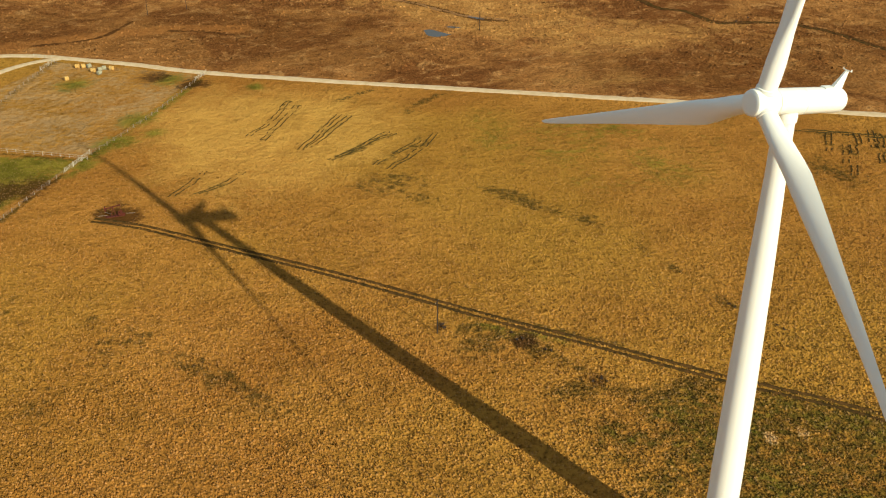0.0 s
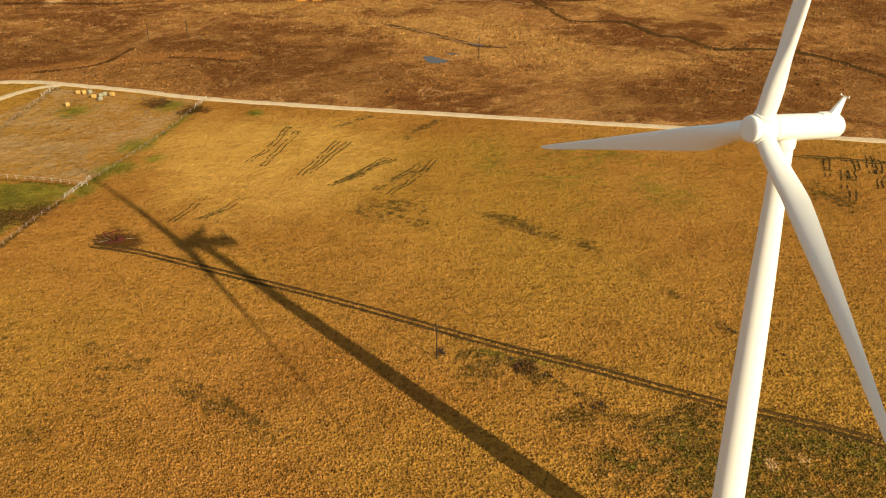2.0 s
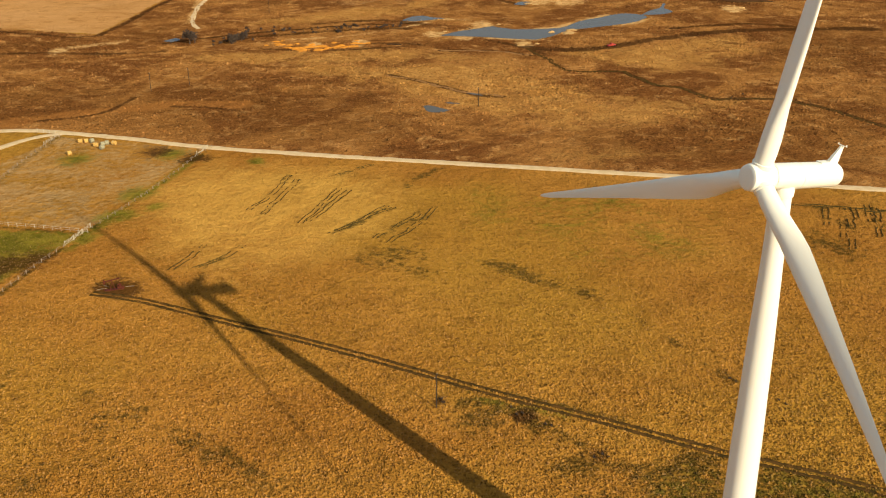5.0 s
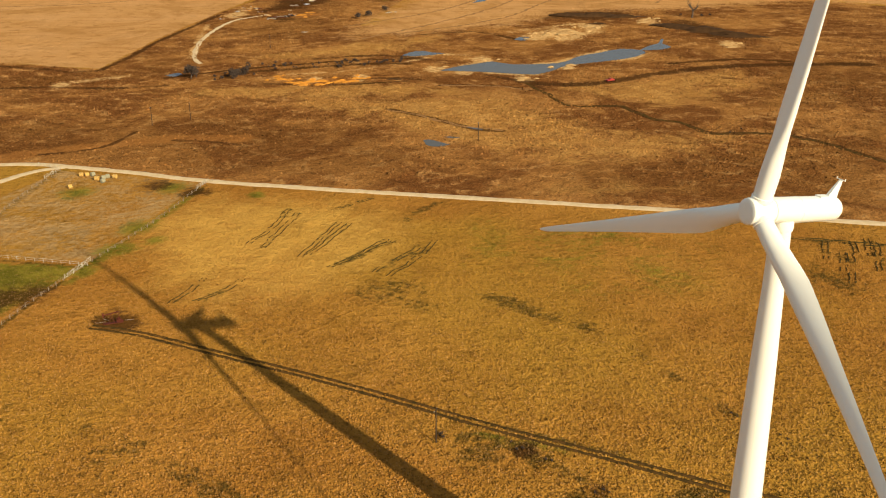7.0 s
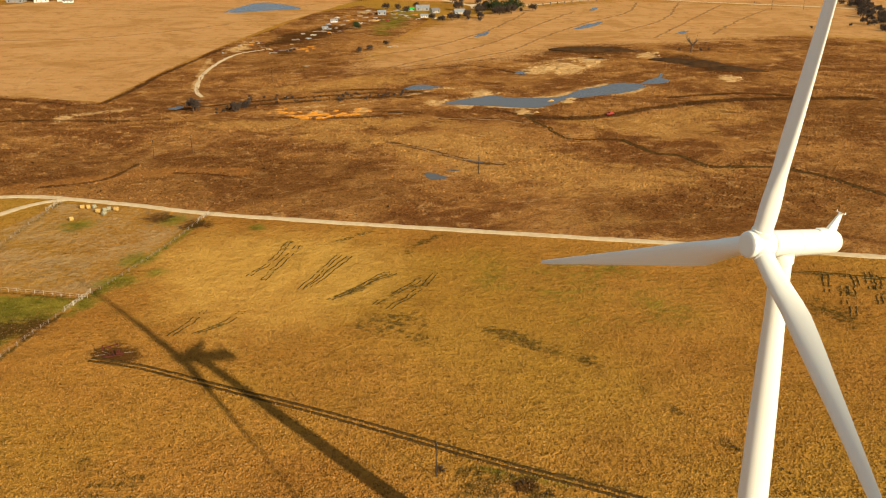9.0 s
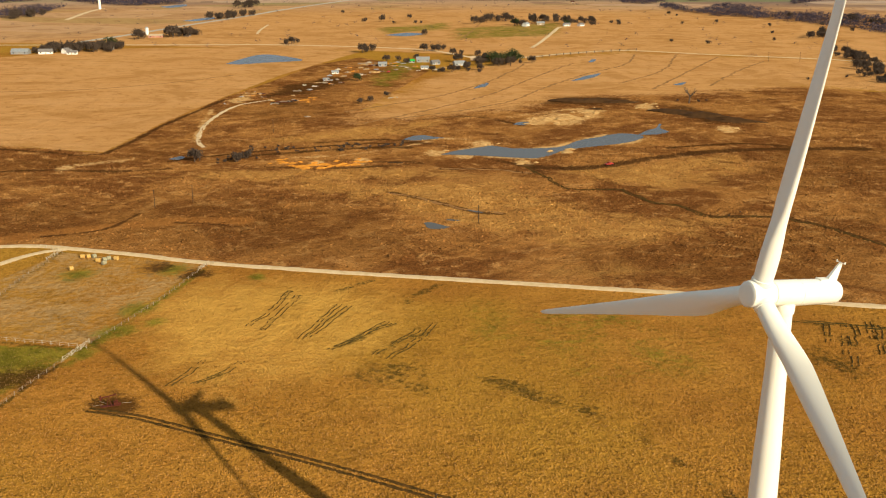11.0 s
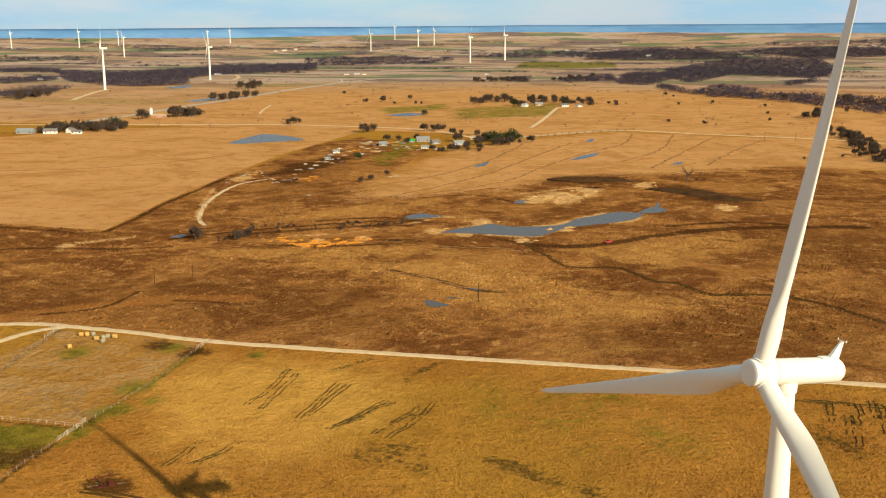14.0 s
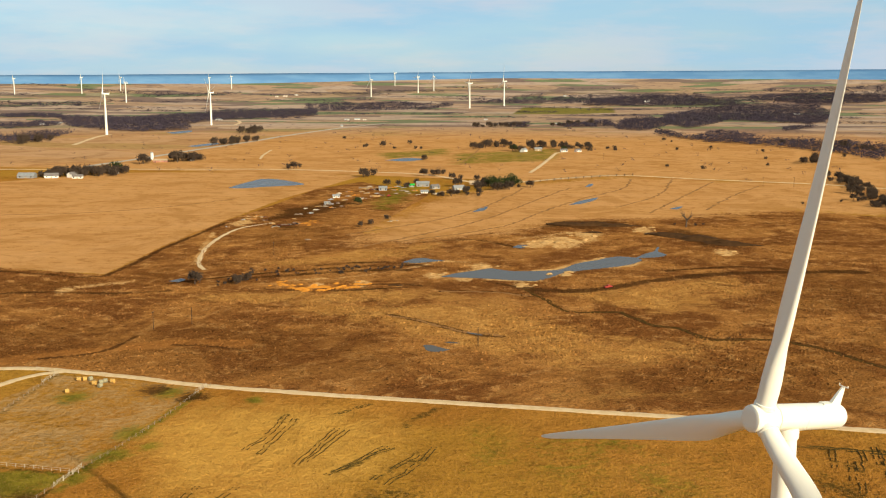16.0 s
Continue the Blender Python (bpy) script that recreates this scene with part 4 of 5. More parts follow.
# ---------------------------------------------------------------- fences and gates
def fence(points, gap, label, rails, post_h=1.35, post_r=0.09, material=TIMBER, wire=0.022):
    p = spline(points, 1.0)
    s = np.concatenate([[0], np.cumsum(np.linalg.norm(np.diff(p, axis=0), axis=1))])
    n = max(1, int(round(s[-1] / gap)))
    q = np.stack([np.interp(np.linspace(0, s[-1], n + 1), s, p[:, k]) for k in (0, 1)], 1)
    ob = new("fence")
    ob.location = (*q[0], 0)
    base = Vector((*q[0], 0))
    rng = np.random.default_rng(n)
    bm = bmesh.new()
    tube(bm, (0, 0, -0.3), (0, 0, post_h), post_r, post_r * 0.85, 6)
    bmesh.ops.recalc_face_normals(bm, faces=bm.faces)
    data = bpy.data.meshes.new("post")
    bm.to_mesh(data)
    bm.free()
    data.materials.append(material)
    for x, y in q:
        post = new("post", data)
        post.parent = ob
        post.matrix_local = pose(x - base.x, y - base.y, 0, rng.normal() * 2, rng.normal() * 2, rng.uniform(0, 90))
    for z in rails:
        bm = bmesh.new()
        for a, b in zip(q, q[1:]):
            tube(bm, Vector((*a, z)) - base, Vector((*b, z)) - base, wire, None, 4)
        part("rail" if wire > 0.03 else "wire", bm, material, ob)
    return tagged(ob, label, "fence")


fence([(-90.3, 377.1), (-93.3, 368.8), (-98.7, 338.3), (-105.7, 309.9), (-110.5, 294.3)], 4.0, "weathered wooden post and wire fence along a pasture", (0.5, 0.9, 1.2))
fence([(-114.3, 279.1), (-117.6, 263.2), (-120.7, 246.3), (-124.1, 229.1)], 4.0, "weathered wooden post and wire fence along a pasture", (0.5, 0.9, 1.2))
fence([(-152.6, 300.3), (-140.4, 296.8), (-124.9, 293.5), (-110.6, 290.2)], 3.2, "pale pipe rail fence of a small paddock", (0.55, 1.2), 1.35, 0.07, WHITE_METAL, 0.04)
fence([(-154.7, 391.4), (-156.3, 376.8), (-157.5, 362.5), (-157.9, 341.7), (-158.9, 315.4)], 4.0, "weathered wooden post and wire fence beside a lane", (0.5, 0.9, 1.2))
fence([(-166.5, 399.2), (-162.5, 397.6), (-157.8, 395.3)], 3.0, "short pale post fence at the road junction", (0.6, 1.2), 1.4, 0.09, WHITE_METAL, 0.04)
fence([(92, 1118), (141, 1162), (184, 1189), (228, 1210)], 12.0, "long row of thick timber posts beside the road", (1.2, 2.2), 2.8, 0.5, BARK, 0.08)


def gate(a, b, label):
    a, b = Vector((*a, 0)), Vector((*b, 0))
    ob = new("gate")
    ob.location = a
    d = (b - a)
    length = d.length
    ob.rotation_euler = (0, 0, math.atan2(d.y, d.x))
    for x in (0, length):
        bm = bmesh.new()
        tube(bm, (x, 0, -0.2), (x, 0, 1.7), 0.08, 0.07, 8)
        part("post", bm, WHITE_METAL, ob)
    for z in (0.35, 0.65, 0.95, 1.25, 1.5):
        bm = bmesh.new()
        tube(bm, (0.1, 0, z), (length - 0.1, 0, z), 0.032, None, 6)
        part("bar", bm, WHITE_METAL, ob)
    bm = bmesh.new()
    tube(bm, (0.1, 0, 0.35), (length - 0.1, 0, 1.5), 0.04, None, 6)
    part("brace", bm, WHITE_METAL, ob)
    return tagged(ob, label, "gate", "pasture gates")


for line in ([(-114.2, 280.0), (-113.1, 284.4)], [(-113.1, 284.8), (-112.1, 289.3)], [(-112.0, 289.7), (-111.2, 294.8)], [(-94.1, 368.1), (-93.0, 372.2)], [(-92.9, 372.9), (-91.7, 376.4)], [(-157.1, 380.4), (-156.3, 387.0)], [(-156.3, 387.7), (-155.6, 392.2)]):
    gate(line[0], line[1], "white tubular steel farm gate in a fence line")


# ---------------------------------------------------------------- hay bales
def hay_bale(x, y, turn, material, label):
    ob = new("hay_bale")
    r = 0.88
    body = lathe([(-0.78, 0.2), (-0.78, r * 0.8), (-0.72, r * 0.97), (-0.4, r), (0.4, r), (0.72, r * 0.97), (0.78, r * 0.8), (0.78, 0.2)], "x", 20, Matrix.Translation((0, 0, r - 0.06)))
    rng = np.random.default_rng(int(abs(x * 13)))
    for v in body.verts:
        v.co += Vector(rng.normal(0, 0.018, 3))
    roll = part("roll", body, material, ob, smooth=True)
    for k in (-0.4, 0.0, 0.4):
        part("twine", lathe([(k - 0.02, r), (k - 0.02, r + 0.015), (k + 0.02, r + 0.015), (k + 0.02, r)], "x", 20, Matrix.Translation((0, 0, r - 0.06))), OLD_STRAW, roll)
    ob.matrix_world = pose(x, y, 0, 0, 0, turn)
    return tagged(ob, label, "hay bale", "hay bales by the road")


for k, (x, y, turn) in enumerate([(-143.0, 368.4, 20), (-143.8, 383.9, -15), (-141.5, 383.9, 10), (-139.4, 384.3, 35), (-136.0, 378.8, -25), (-133.8, 379.9, 15), (-132.7, 375.6, 40), (-132.6, 381.7, 0), (-129.6, 381.3, -30)]):
    old = k in (3, 5, 6, 7)
    hay_bale(x, y, turn + 20, OLD_STRAW if old else STRAW, "greyed weathered round hay bale on dry grass" if old else "golden round hay bale on dry grass")


# ---------------------------------------------------------------- the pump jack
def pump_jack(x, y, turn):
    ob = new("pump_jack")
    bm = bmesh.new()
    box(bm, (7.0, 1.6, 0.3), Matrix.Translation((0, 0, 0.12)), 0.04)
    part("skid", bm, RUST, ob)
    for sx, sy in ((-0.9, -0.7), (-0.9, 0.7), (0.9, -0.7), (0.9, 0.7)):
        bm = bmesh.new()
        tube(bm, (sx + 0.6, sy, 0.25), (0.6, 0, 3.9), 0.11, 0.09, 6)
        part("leg", bm, RUST, ob)
    bm = bmesh.new()
    box(bm, (5.6, 0.3, 0.45), pose(0.5, 0, 4.05, 0, 8, 0), 0.03)
    beam = part("walking_beam", bm, RUST, ob)
    head = []
    for yy in (-0.18, 0.18):
        head.append([(3.1 + 0.75 * math.cos(a) * (1 if i < 7 else 0.35), yy, 3.65 + 1.15 * math.sin(a)) for i, a in enumerate([radians(-75 + 25 * i) for i in range(7)] + [radians(75), radians(-75)])])
    part("horsehead", loft(head), RUST, beam)
    for sy in (-0.75, 0.75):
        bm = bmesh.new()
        tube(bm, (-2.0, sy, 1.1), (-2.1, sy, 4.2), 0.06, None, 6)
        part("pitman_arm", bm, RUST, ob)
        bm = bmesh.new()
        box(bm, (1.7, 0.25, 0.9), pose(-1.8, sy, 1.2, 0, 25, 0), 0.08)
        part("counterweight", bm, RUST, ob)
    bm = bmesh.new()
    box(bm, (1.3, 1.0, 1.0), Matrix.Translation((-2.1, 0, 0.75)), 0.06)
    part("gearbox", bm, RUST, ob)
    bm = bmesh.new()
    box(bm, (0.8, 0.6, 0.7), Matrix.Translation((-3.2, 0, 0.6)), 0.05)
    part("motor", bm, RUST, ob)
    bm = bmesh.new()
    tube(bm, (3.75, 0, -0.2), (3.75, 0, 1.5), 0.12, 0.08, 8)
    part("wellhead", bm, RUST, ob)
    ob.matrix_world = pose(x, y, 0, 0, 0, turn) @ Matrix.Scale(0.72, 4)
    return tagged(ob, "rust-red oil pump jack on oil-dark ground", "pump jack")


(px, py), = [(-90.2, 249.7)]
pump_jack(px, py, 200)
for k, (x, y, turn) in enumerate([(-93.7, 249.7, 20), (-93.0, 251.5, -30), (-86.5, 251.5, 10)]):
    bm = bmesh.new()
    tube(bm, (-1.2, 0, 0.1), (1.2, 0, 0.1), 0.06, None, 8)
    ob = part("pipe", bm, TIMBER, None)
    ob.matrix_world = pose(x, y, 0.02, 0, 0, turn)
    tagged(ob, "pale steel pipe lying beside the pump jack", "pipe", "pipes by the pump jack")


# ---------------------------------------------------------------- poles
def utility_pole(x, y, height, turn, label):
    ob = new("utility_pole")
    bm = bmesh.new()
    tube(bm, (0, 0, -0.5), (0, 0, height), 0.17, 0.12, 8)
    part("pole", bm, POLE_WOOD, ob)
    bm = bmesh.new()
    box(bm, (2.0, 0.1, 0.13), Matrix.Translation((0, 0.12, height - 0.5)), 0.01)
    part("crossarm", bm, POLE_WOOD, ob)
    for k in (-0.85, 0.85):
        bm = bmesh.new()
        tube(bm, (k, 0.12, height - 0.44), (k, 0.12, height - 0.22), 0.05, 0.03, 6)
        part("insulator", bm, WHITE_METAL, ob)
    ob.matrix_world = pose(x, y, float(rise(x, y)), 0, 0, turn)
    return tagged(ob, label, "utility pole", "utility poles")


for k, (x, y, h) in enumerate([(-1.5, 189.5, 8.5)] + [(-137.2, 464.6, 9), (-121.7, 475.7, 8.5), (15.8, 437.8, 8.5), (-113.2, 664.6, 9), (227, 1428, 10), (349, 1096, 10), (383, 1097, 10)]):
    utility_pole(x, y, h, 70 + 8 * k, "weathered timber utility pole in dry grass")


# ---------------------------------------------------------------- trees and bushes
def crown_cloud(rng, count, size, leaf, squash=0.8, base=0.35):
    """Many small twig clumps in an uneven, gappy crown: vertices and triangles."""
    lobes = [(rng.uniform(-0.45, 0.45), rng.uniform(-0.45, 0.45), rng.uniform(base, 1.0), rng.uniform(0.22, 0.42)) for _ in range(9)]
    verts, faces = [], []
    for i in range(count):
        lx, ly, lz, lr = lobes[i % len(lobes)]
        d = rng.normal(size=3)
        d /= np.linalg.norm(d) + 1e-9
        c = (np.array([lx, ly, lz * squash]) + d * lr * rng.uniform(0.35, 1.0) ** 0.6) * size
        tri = rng.normal(size=(3, 3)) * leaf
        tri[:, 2] *= 1.3
        k = len(verts)
        verts += [tuple(c + t) for t in tri]
        faces.append((k, k + 1, k + 2))
    return verts, faces


def make_tree(seed, height, material, label, bush=False):
    rng = np.random.default_rng(seed)
    ob = new("bush" if bush else "tree")
    bm = bmesh.new()
    trunk_h = height * (0.15 if bush else 0.42)
    tube(bm, (0, 0, -0.3), (0.1, 0, trunk_h), height * 0.035, height * 0.022, 7)
    for k in range(7):
        a = 2 * math.pi * k / 7 + rng.uniform(-0.3, 0.3)
        r = height * rng.uniform(0.22, 0.4)
        start = Vector((0.1, 0, trunk_h * rng.uniform(0.7, 1.0)))
        mid_p = start + Vector((math.cos(a) * r * 0.5, math.sin(a) * r * 0.5, height * 0.2))
        end = start + Vector((math.cos(a) * r, math.sin(a) * r, height * rng.uniform(0.3, 0.5)))
        tube(bm, start, mid_p, height * 0.016, height * 0.011, 5)
        tube(bm, mid_p, end, height * 0.011, height * 0.004, 5)
    part("trunk", bm, BARK, ob)
    v, f = crown_cloud(rng, 760 if not bush else 320, height * (0.82 if not bush else 0.95), height * (0.07 if bush else 0.042), 0.85, 0.1 if bush else 0.4)
    mesh_ob("crown", v, f, material, ob)
    return tagged(ob, label, "bush" if bush else "tree")


def bare_tree(seed, height):
    """A dead tree: forked limbs only."""
    rng = np.random.default_rng(seed)
    ob = new("tree")
    bm = bmesh.new()
    tube(bm, (0, 0, -0.3), (0.2, 0, height * 0.45), height * 0.05, height * 0.035, 8)
    part("trunk", bm, BARK, ob)
    for k in range(9):
        a = 2 * math.pi * k / 9 + rng.uniform(-0.4, 0.4)
        bm = bmesh.new()
        s = Vector((0.1, 0, height * rng.uniform(0.2, 0.45)))
        m = s + Vector((math.cos(a), math.sin(a), 0)) * height * 0.22 + Vector((0, 0, height * 0.2))
        e = m + Vector((math.cos(a + 0.5), math.sin(a + 0.5), 0)) * height * 0.16 + Vector((0, 0, height * rng.uniform(0.1, 0.35)))
        tube(bm, s, m, height * 0.022, height * 0.014, 6)
        tube(bm, m, e, height * 0.014, height * 0.004, 6)
        tube(bm, m, m + Vector((math.cos(a - 0.8), math.sin(a - 0.8), 0.8)) * height * 0.15, height * 0.01, height * 0.003, 5)
        part("limb", bm, BARK, ob)
    return tagged(ob, "large bare dead tree with forked limbs", "tree")


templates = [make_tree(3 + k, 10.0, TWIGS, "bare grey-brown winter tree on dry grass") for k in range(3)]
green_trees = [make_tree(21 + k, 10.0, EVERGREEN, "dark green evergreen tree on dry grass") for k in range(2)]
bushes = [make_tree(31 + k, 4.0, TWIGS, "low bare brown bush in dry grass", True) for k in range(2)]


used = set()


def plant(template, x, y, scale, turn):
    """The first tree of a kind is the template itself."""
    m = pose(x, y, float(rise(x, y)), 0, 0, turn) @ Matrix.Scale(scale, 4)
    if template.name in used:
        return copy_thing(template, m)
    used.add(template.name)
    template.matrix_world = m
    return template


rng = np.random.default_rng(5)
# single trees: place and height
for k, (x, y, h) in enumerate([(-143.2, 570.2, 9), (-119.5, 570.0, 6.5), (-115.5, 579.0, 6), (-65, 792, 6), (-58, 804, 8), (-47, 836, 8), (-94, 1182, 14), (-84, 1202, 15), (-90, 1189, 12), (-23, 1197, 12), (-13, 1211, 12), (-1, 1218, 13), (-6, 1198, 11), (39, 1147, 12), (47, 1135, 10), (10, 1159, 10), (20, 1165, 9), (-198, 1286, 14), (-191, 1287, 12), (-186, 1303, 10), (-128, 1671, 13), (-98, 1672, 14), (-26, 1420, 14)] + [(-79, 1635, 9), (-58, 1741, 10), (-45, 1636, 9), (-36, 1636, 9), (-183, 1873, 8), (277, 1635, 12), (268, 1647, 9), (273, 1599, 8), (438, 1653, 10), (334, 1294, 10), (292, 1316, 6), (376, 1626, 8), (410, 1818, 8), (403, 1849, 8), (501, 1583, 9), (465, 1454, 8), (431, 1337, 6)]):
    plant(templates[k % 3], x, y, h / 10, 40 * k)
for k, (x, y, h) in enumerate([(-79, 932, 8), (58, 1083, 12), (67, 1089, 13), (74, 1089, 12), (82, 1095, 11), (52, 1083, 11), (192, 1596, 12), (-402, 1236, 12), (110, 1593, 16)]):
    plant(green_trees[k % 2], x, y, h / 10, 55 * k)
# farmsteads: clumps of trees round the houses (a stretch of ground and a count)
WEST_CLUMPS = (([(-8, 1005), (33, 1025)], 9, 8), ([(36, 1040), (89, 1084)], 10, 10), ([(-58, 1086), (-31, 1104)], 4, 9), ([(-459, 1160), (-458, 1173)], 4, 12), ([(-456, 1186), (-415, 1194)], 10, 15), ([(-410, 1207), (-391, 1222)], 9, 13), ([(-369, 1382), (-341, 1401)], 9, 17), ([(-402, 1354), (-399, 1363)], 2, 14), ([(-472, 1178), (-466, 1180)], 4, 9), ([(-454, 1190), (-444, 1192)], 5, 11), ([(-431, 1188), (-421, 1190)], 6, 12), ([(-404, 1206), (-390, 1212)], 6, 10),
                ([(49, 1627), (116, 1720)], 9, 17), ([(107, 1593), (187, 1670)], 10, 15), ([(195, 1620), (244, 1646)], 8, 14))
EAST_CLUMPS = (([(21, 1056), (53, 1089)], 9, 10), ([(71, 2304), (185, 2360)], 12, 16), ([(-400, 2023), (-377, 2083)], 5, 18),
                ([(-385, 1701), (-342, 1804)], 12, 16), ([(257, 2364), (359, 2477)], 10, 14), ([(496, 1381), (525, 1418)], 6, 14), ([(660, 1674), (687, 1567)], 8, 14), ([(588, 1738), (592, 1520)], 5, 10), ([(-720, 1730), (-705, 1805)], 8, 16))
for a, b, c in WEST_CLUMPS + EAST_CLUMPS:
    for k in range(b):
        t = (k + rng.uniform(-0.3, 0.3)) / max(1, b - 1)
        x, y = a[0][0] + (a[1][0] - a[0][0]) * t, a[0][1] + (a[1][1] - a[0][1]) * t
        plant(templates[k % 3], x + rng.normal() * 3, y + rng.normal() * 14, c / 10 * rng.uniform(0.85, 1.35), rng.uniform(0, 360))
# creek-side trees
for k in range(80):
    line = [(458, 1210), (464, 1170), (445, 1087), (420, 986), (403, 902)]
    p = spline(line, 5.0)
    x, y = p[int(rng.uniform(0, len(p) - 1))]
    plant(templates[k % 3], x + rng.normal() * 7, y + rng.normal() * 16, rng.uniform(0.6, 1.25), rng.uniform(0, 360))
# brush along the old ditch
for k in range(60):
    p = spline([(-127.0, 578.5), (-108.1, 602.5), (-77.6, 606.5), (-50.7, 617.8), (-22.7, 621.9)], 4.0)
    x, y = p[int(rng.uniform(0, len(p) - 1))]
    plant(bushes[k % 2], x + rng.normal() * 2, y + rng.normal() * 6, rng.uniform(0.3, 0.85), rng.uniform(0, 360))
# low bushes
for k, (x, y, h) in enumerate([(-123.1, 575.3, 3), (-119.1, 575.3, 3.5), (-117.5, 580.2, 2.5), (-118.7, 613.1, 3), (-109.3, 609.6, 3), (-101.8, 606.2, 3), (-95.4, 609.8, 3), (-109.2, 580.4, 2.5), (338, 941, 5), (341, 933, 5), (381, 959, 5), (188, 809, 3), (203, 803, 4), (211, 809, 3), (16.1, 611.3, 1.5), (-64.5, 613.9, 2.5), (-45.2, 614.2, 3), (-40.2, 617.9, 2.5), (138.9, 456.9, 1.5), (131.9, 450.8, 1.5)]
                              + [(-0.5, 192.6, 1.6), (-0.0, 191.4, 1.3), (15.9, 186.5, 1.1), (17.2, 187.1, 1.2), (21.8, 182.6, 1.1), (23.0, 182.2, 1.0), (14.9, 189.5, 1.0), (30.6, 170.8, 1.0), (32.4, 171.6, 1.2), (33.5, 170.8, 0.9), (66.1, 201.5, 1.1), (67.1, 200.2, 1.0), (74.5, 192.1, 1.0), (75.7, 190.7, 1.1)]):
    plant(bushes[k % 2], x, y, h / 4, 70 * k)
(dx, dy), = [(194, 796)]
bare_tree(4, 15).matrix_world = pose(dx, dy, 0)


def woods(name, zones, spacing, height, label, seed, wide=None):
    """Far winter woods: thousands of small ragged crowns in one mesh."""
    rng = np.random.default_rng(seed)
    verts, faces = [], []
    for poly in zones:
        xs, ys = [p[0] for p in poly], [p[1] for p in poly]
        n = int((max(xs) - min(xs)) * (max(ys) - min(ys)) / spacing ** 2)
        X, Y = rng.uniform(min(xs), max(xs), n), rng.uniform(min(ys), max(ys), n)
        keep = inside(X, Y, poly, spacing) > rng.uniform(0.25, 0.75, n)
        for x, y in zip(X[keep], Y[keep]):
            h = height * rng.uniform(0.55, 1.15)
            z = float(rise(x, y))
            w = wide or spacing
            for _ in range(15):
                c = np.array([x, y, z]) + rng.normal(size=3) * (w * 0.36, w * 0.36, h * 0.2) + (0, 0, h * 0.45)
                k = len(verts)
                tri = rng.normal(size=(3, 3)) * (w * 0.11, w * 0.11, h * 0.10)
                verts += [tuple(c + t) for t in tri]
                faces.append((k, k + 1, k + 2))
    return tagged(mesh_ob(name, verts, faces, WOODS), label, "woods", kind="stuff")


woods("woods", WOODS_WEST, 10, 9.0, "dark purple-brown leafless woods along a far creek", 1)
woods("woods_river", WOODS_EAST, 10, 9.0, "dark purple-brown leafless woods along a river", 2)
woods("woods_far", [[(376, 3862), (485, 4066), (1034, 4100), (990, 3756), (634, 3625)], [(1083, 3946), (1757, 4052), (1878, 3966), (1710, 3605), (1041, 3641)], [(210, 3973), (400, 4121), (381, 3916)], [(-511, 3766), (-273, 3955), (-262, 3791)],
                    [(-1604, 3420), (-1203, 3585), (-1150, 3426), (-1513, 3224)], [(1265, 4192), (1821, 4202), (1938, 4094), (1380, 4050)], [(-1173, 3959), (-830, 4109), (-806, 3989), (-1139, 3841)]], 20, 10, "far strip of dark leafless woods on the plain", 3)
# thin tree lines between the far fields
hedge_rng = np.random.default_rng(17)
HEDGES = []
for k in range(46):
    r0, a = hedge_rng.uniform(2750, 4500), radians(hedge_rng.uniform(-25, 25))
    half, deep, lean = hedge_rng.uniform(60, 230), hedge_rng.uniform(10, 24), hedge_rng.uniform(-0.15, 0.15)
    x, y = r0 * math.sin(a), r0 * math.cos(a)
    HEDGES.append([(x - half, y - half * lean - deep), (x - half, y - half * lean + deep), (x + half, y + half * lean + deep), (x + half, y + half * lean - deep)])
woods("woods_hedge", HEDGES, 14, 8, "thin dark line of leafless trees between far fields", 6)
woods("woods_creek", [[(-488, 3593), (-382, 3722), (-295, 3672), (-178, 3796), (-80, 3656), (31, 3691), (30, 3507), (-72, 3320), (-291, 3230), (-440, 3290)], [(94, 3751), (250, 3918), (490, 3963), (681, 3896), (644, 3690), (336, 3680), (134, 3700)]], 13, 9, "far strip of dark leafless woods on the plain", 7)
# scattered shrubs over the pale plain
woods("shrubs", [[(-629, 1267), (-100, 1237), (218, 1231), (567, 1101), (1046, 2048), (412, 2346), (-266, 2590), (-820, 1659)]], 75, 6, "scattered bare shrubs over the pale plain", 4, 5.0)


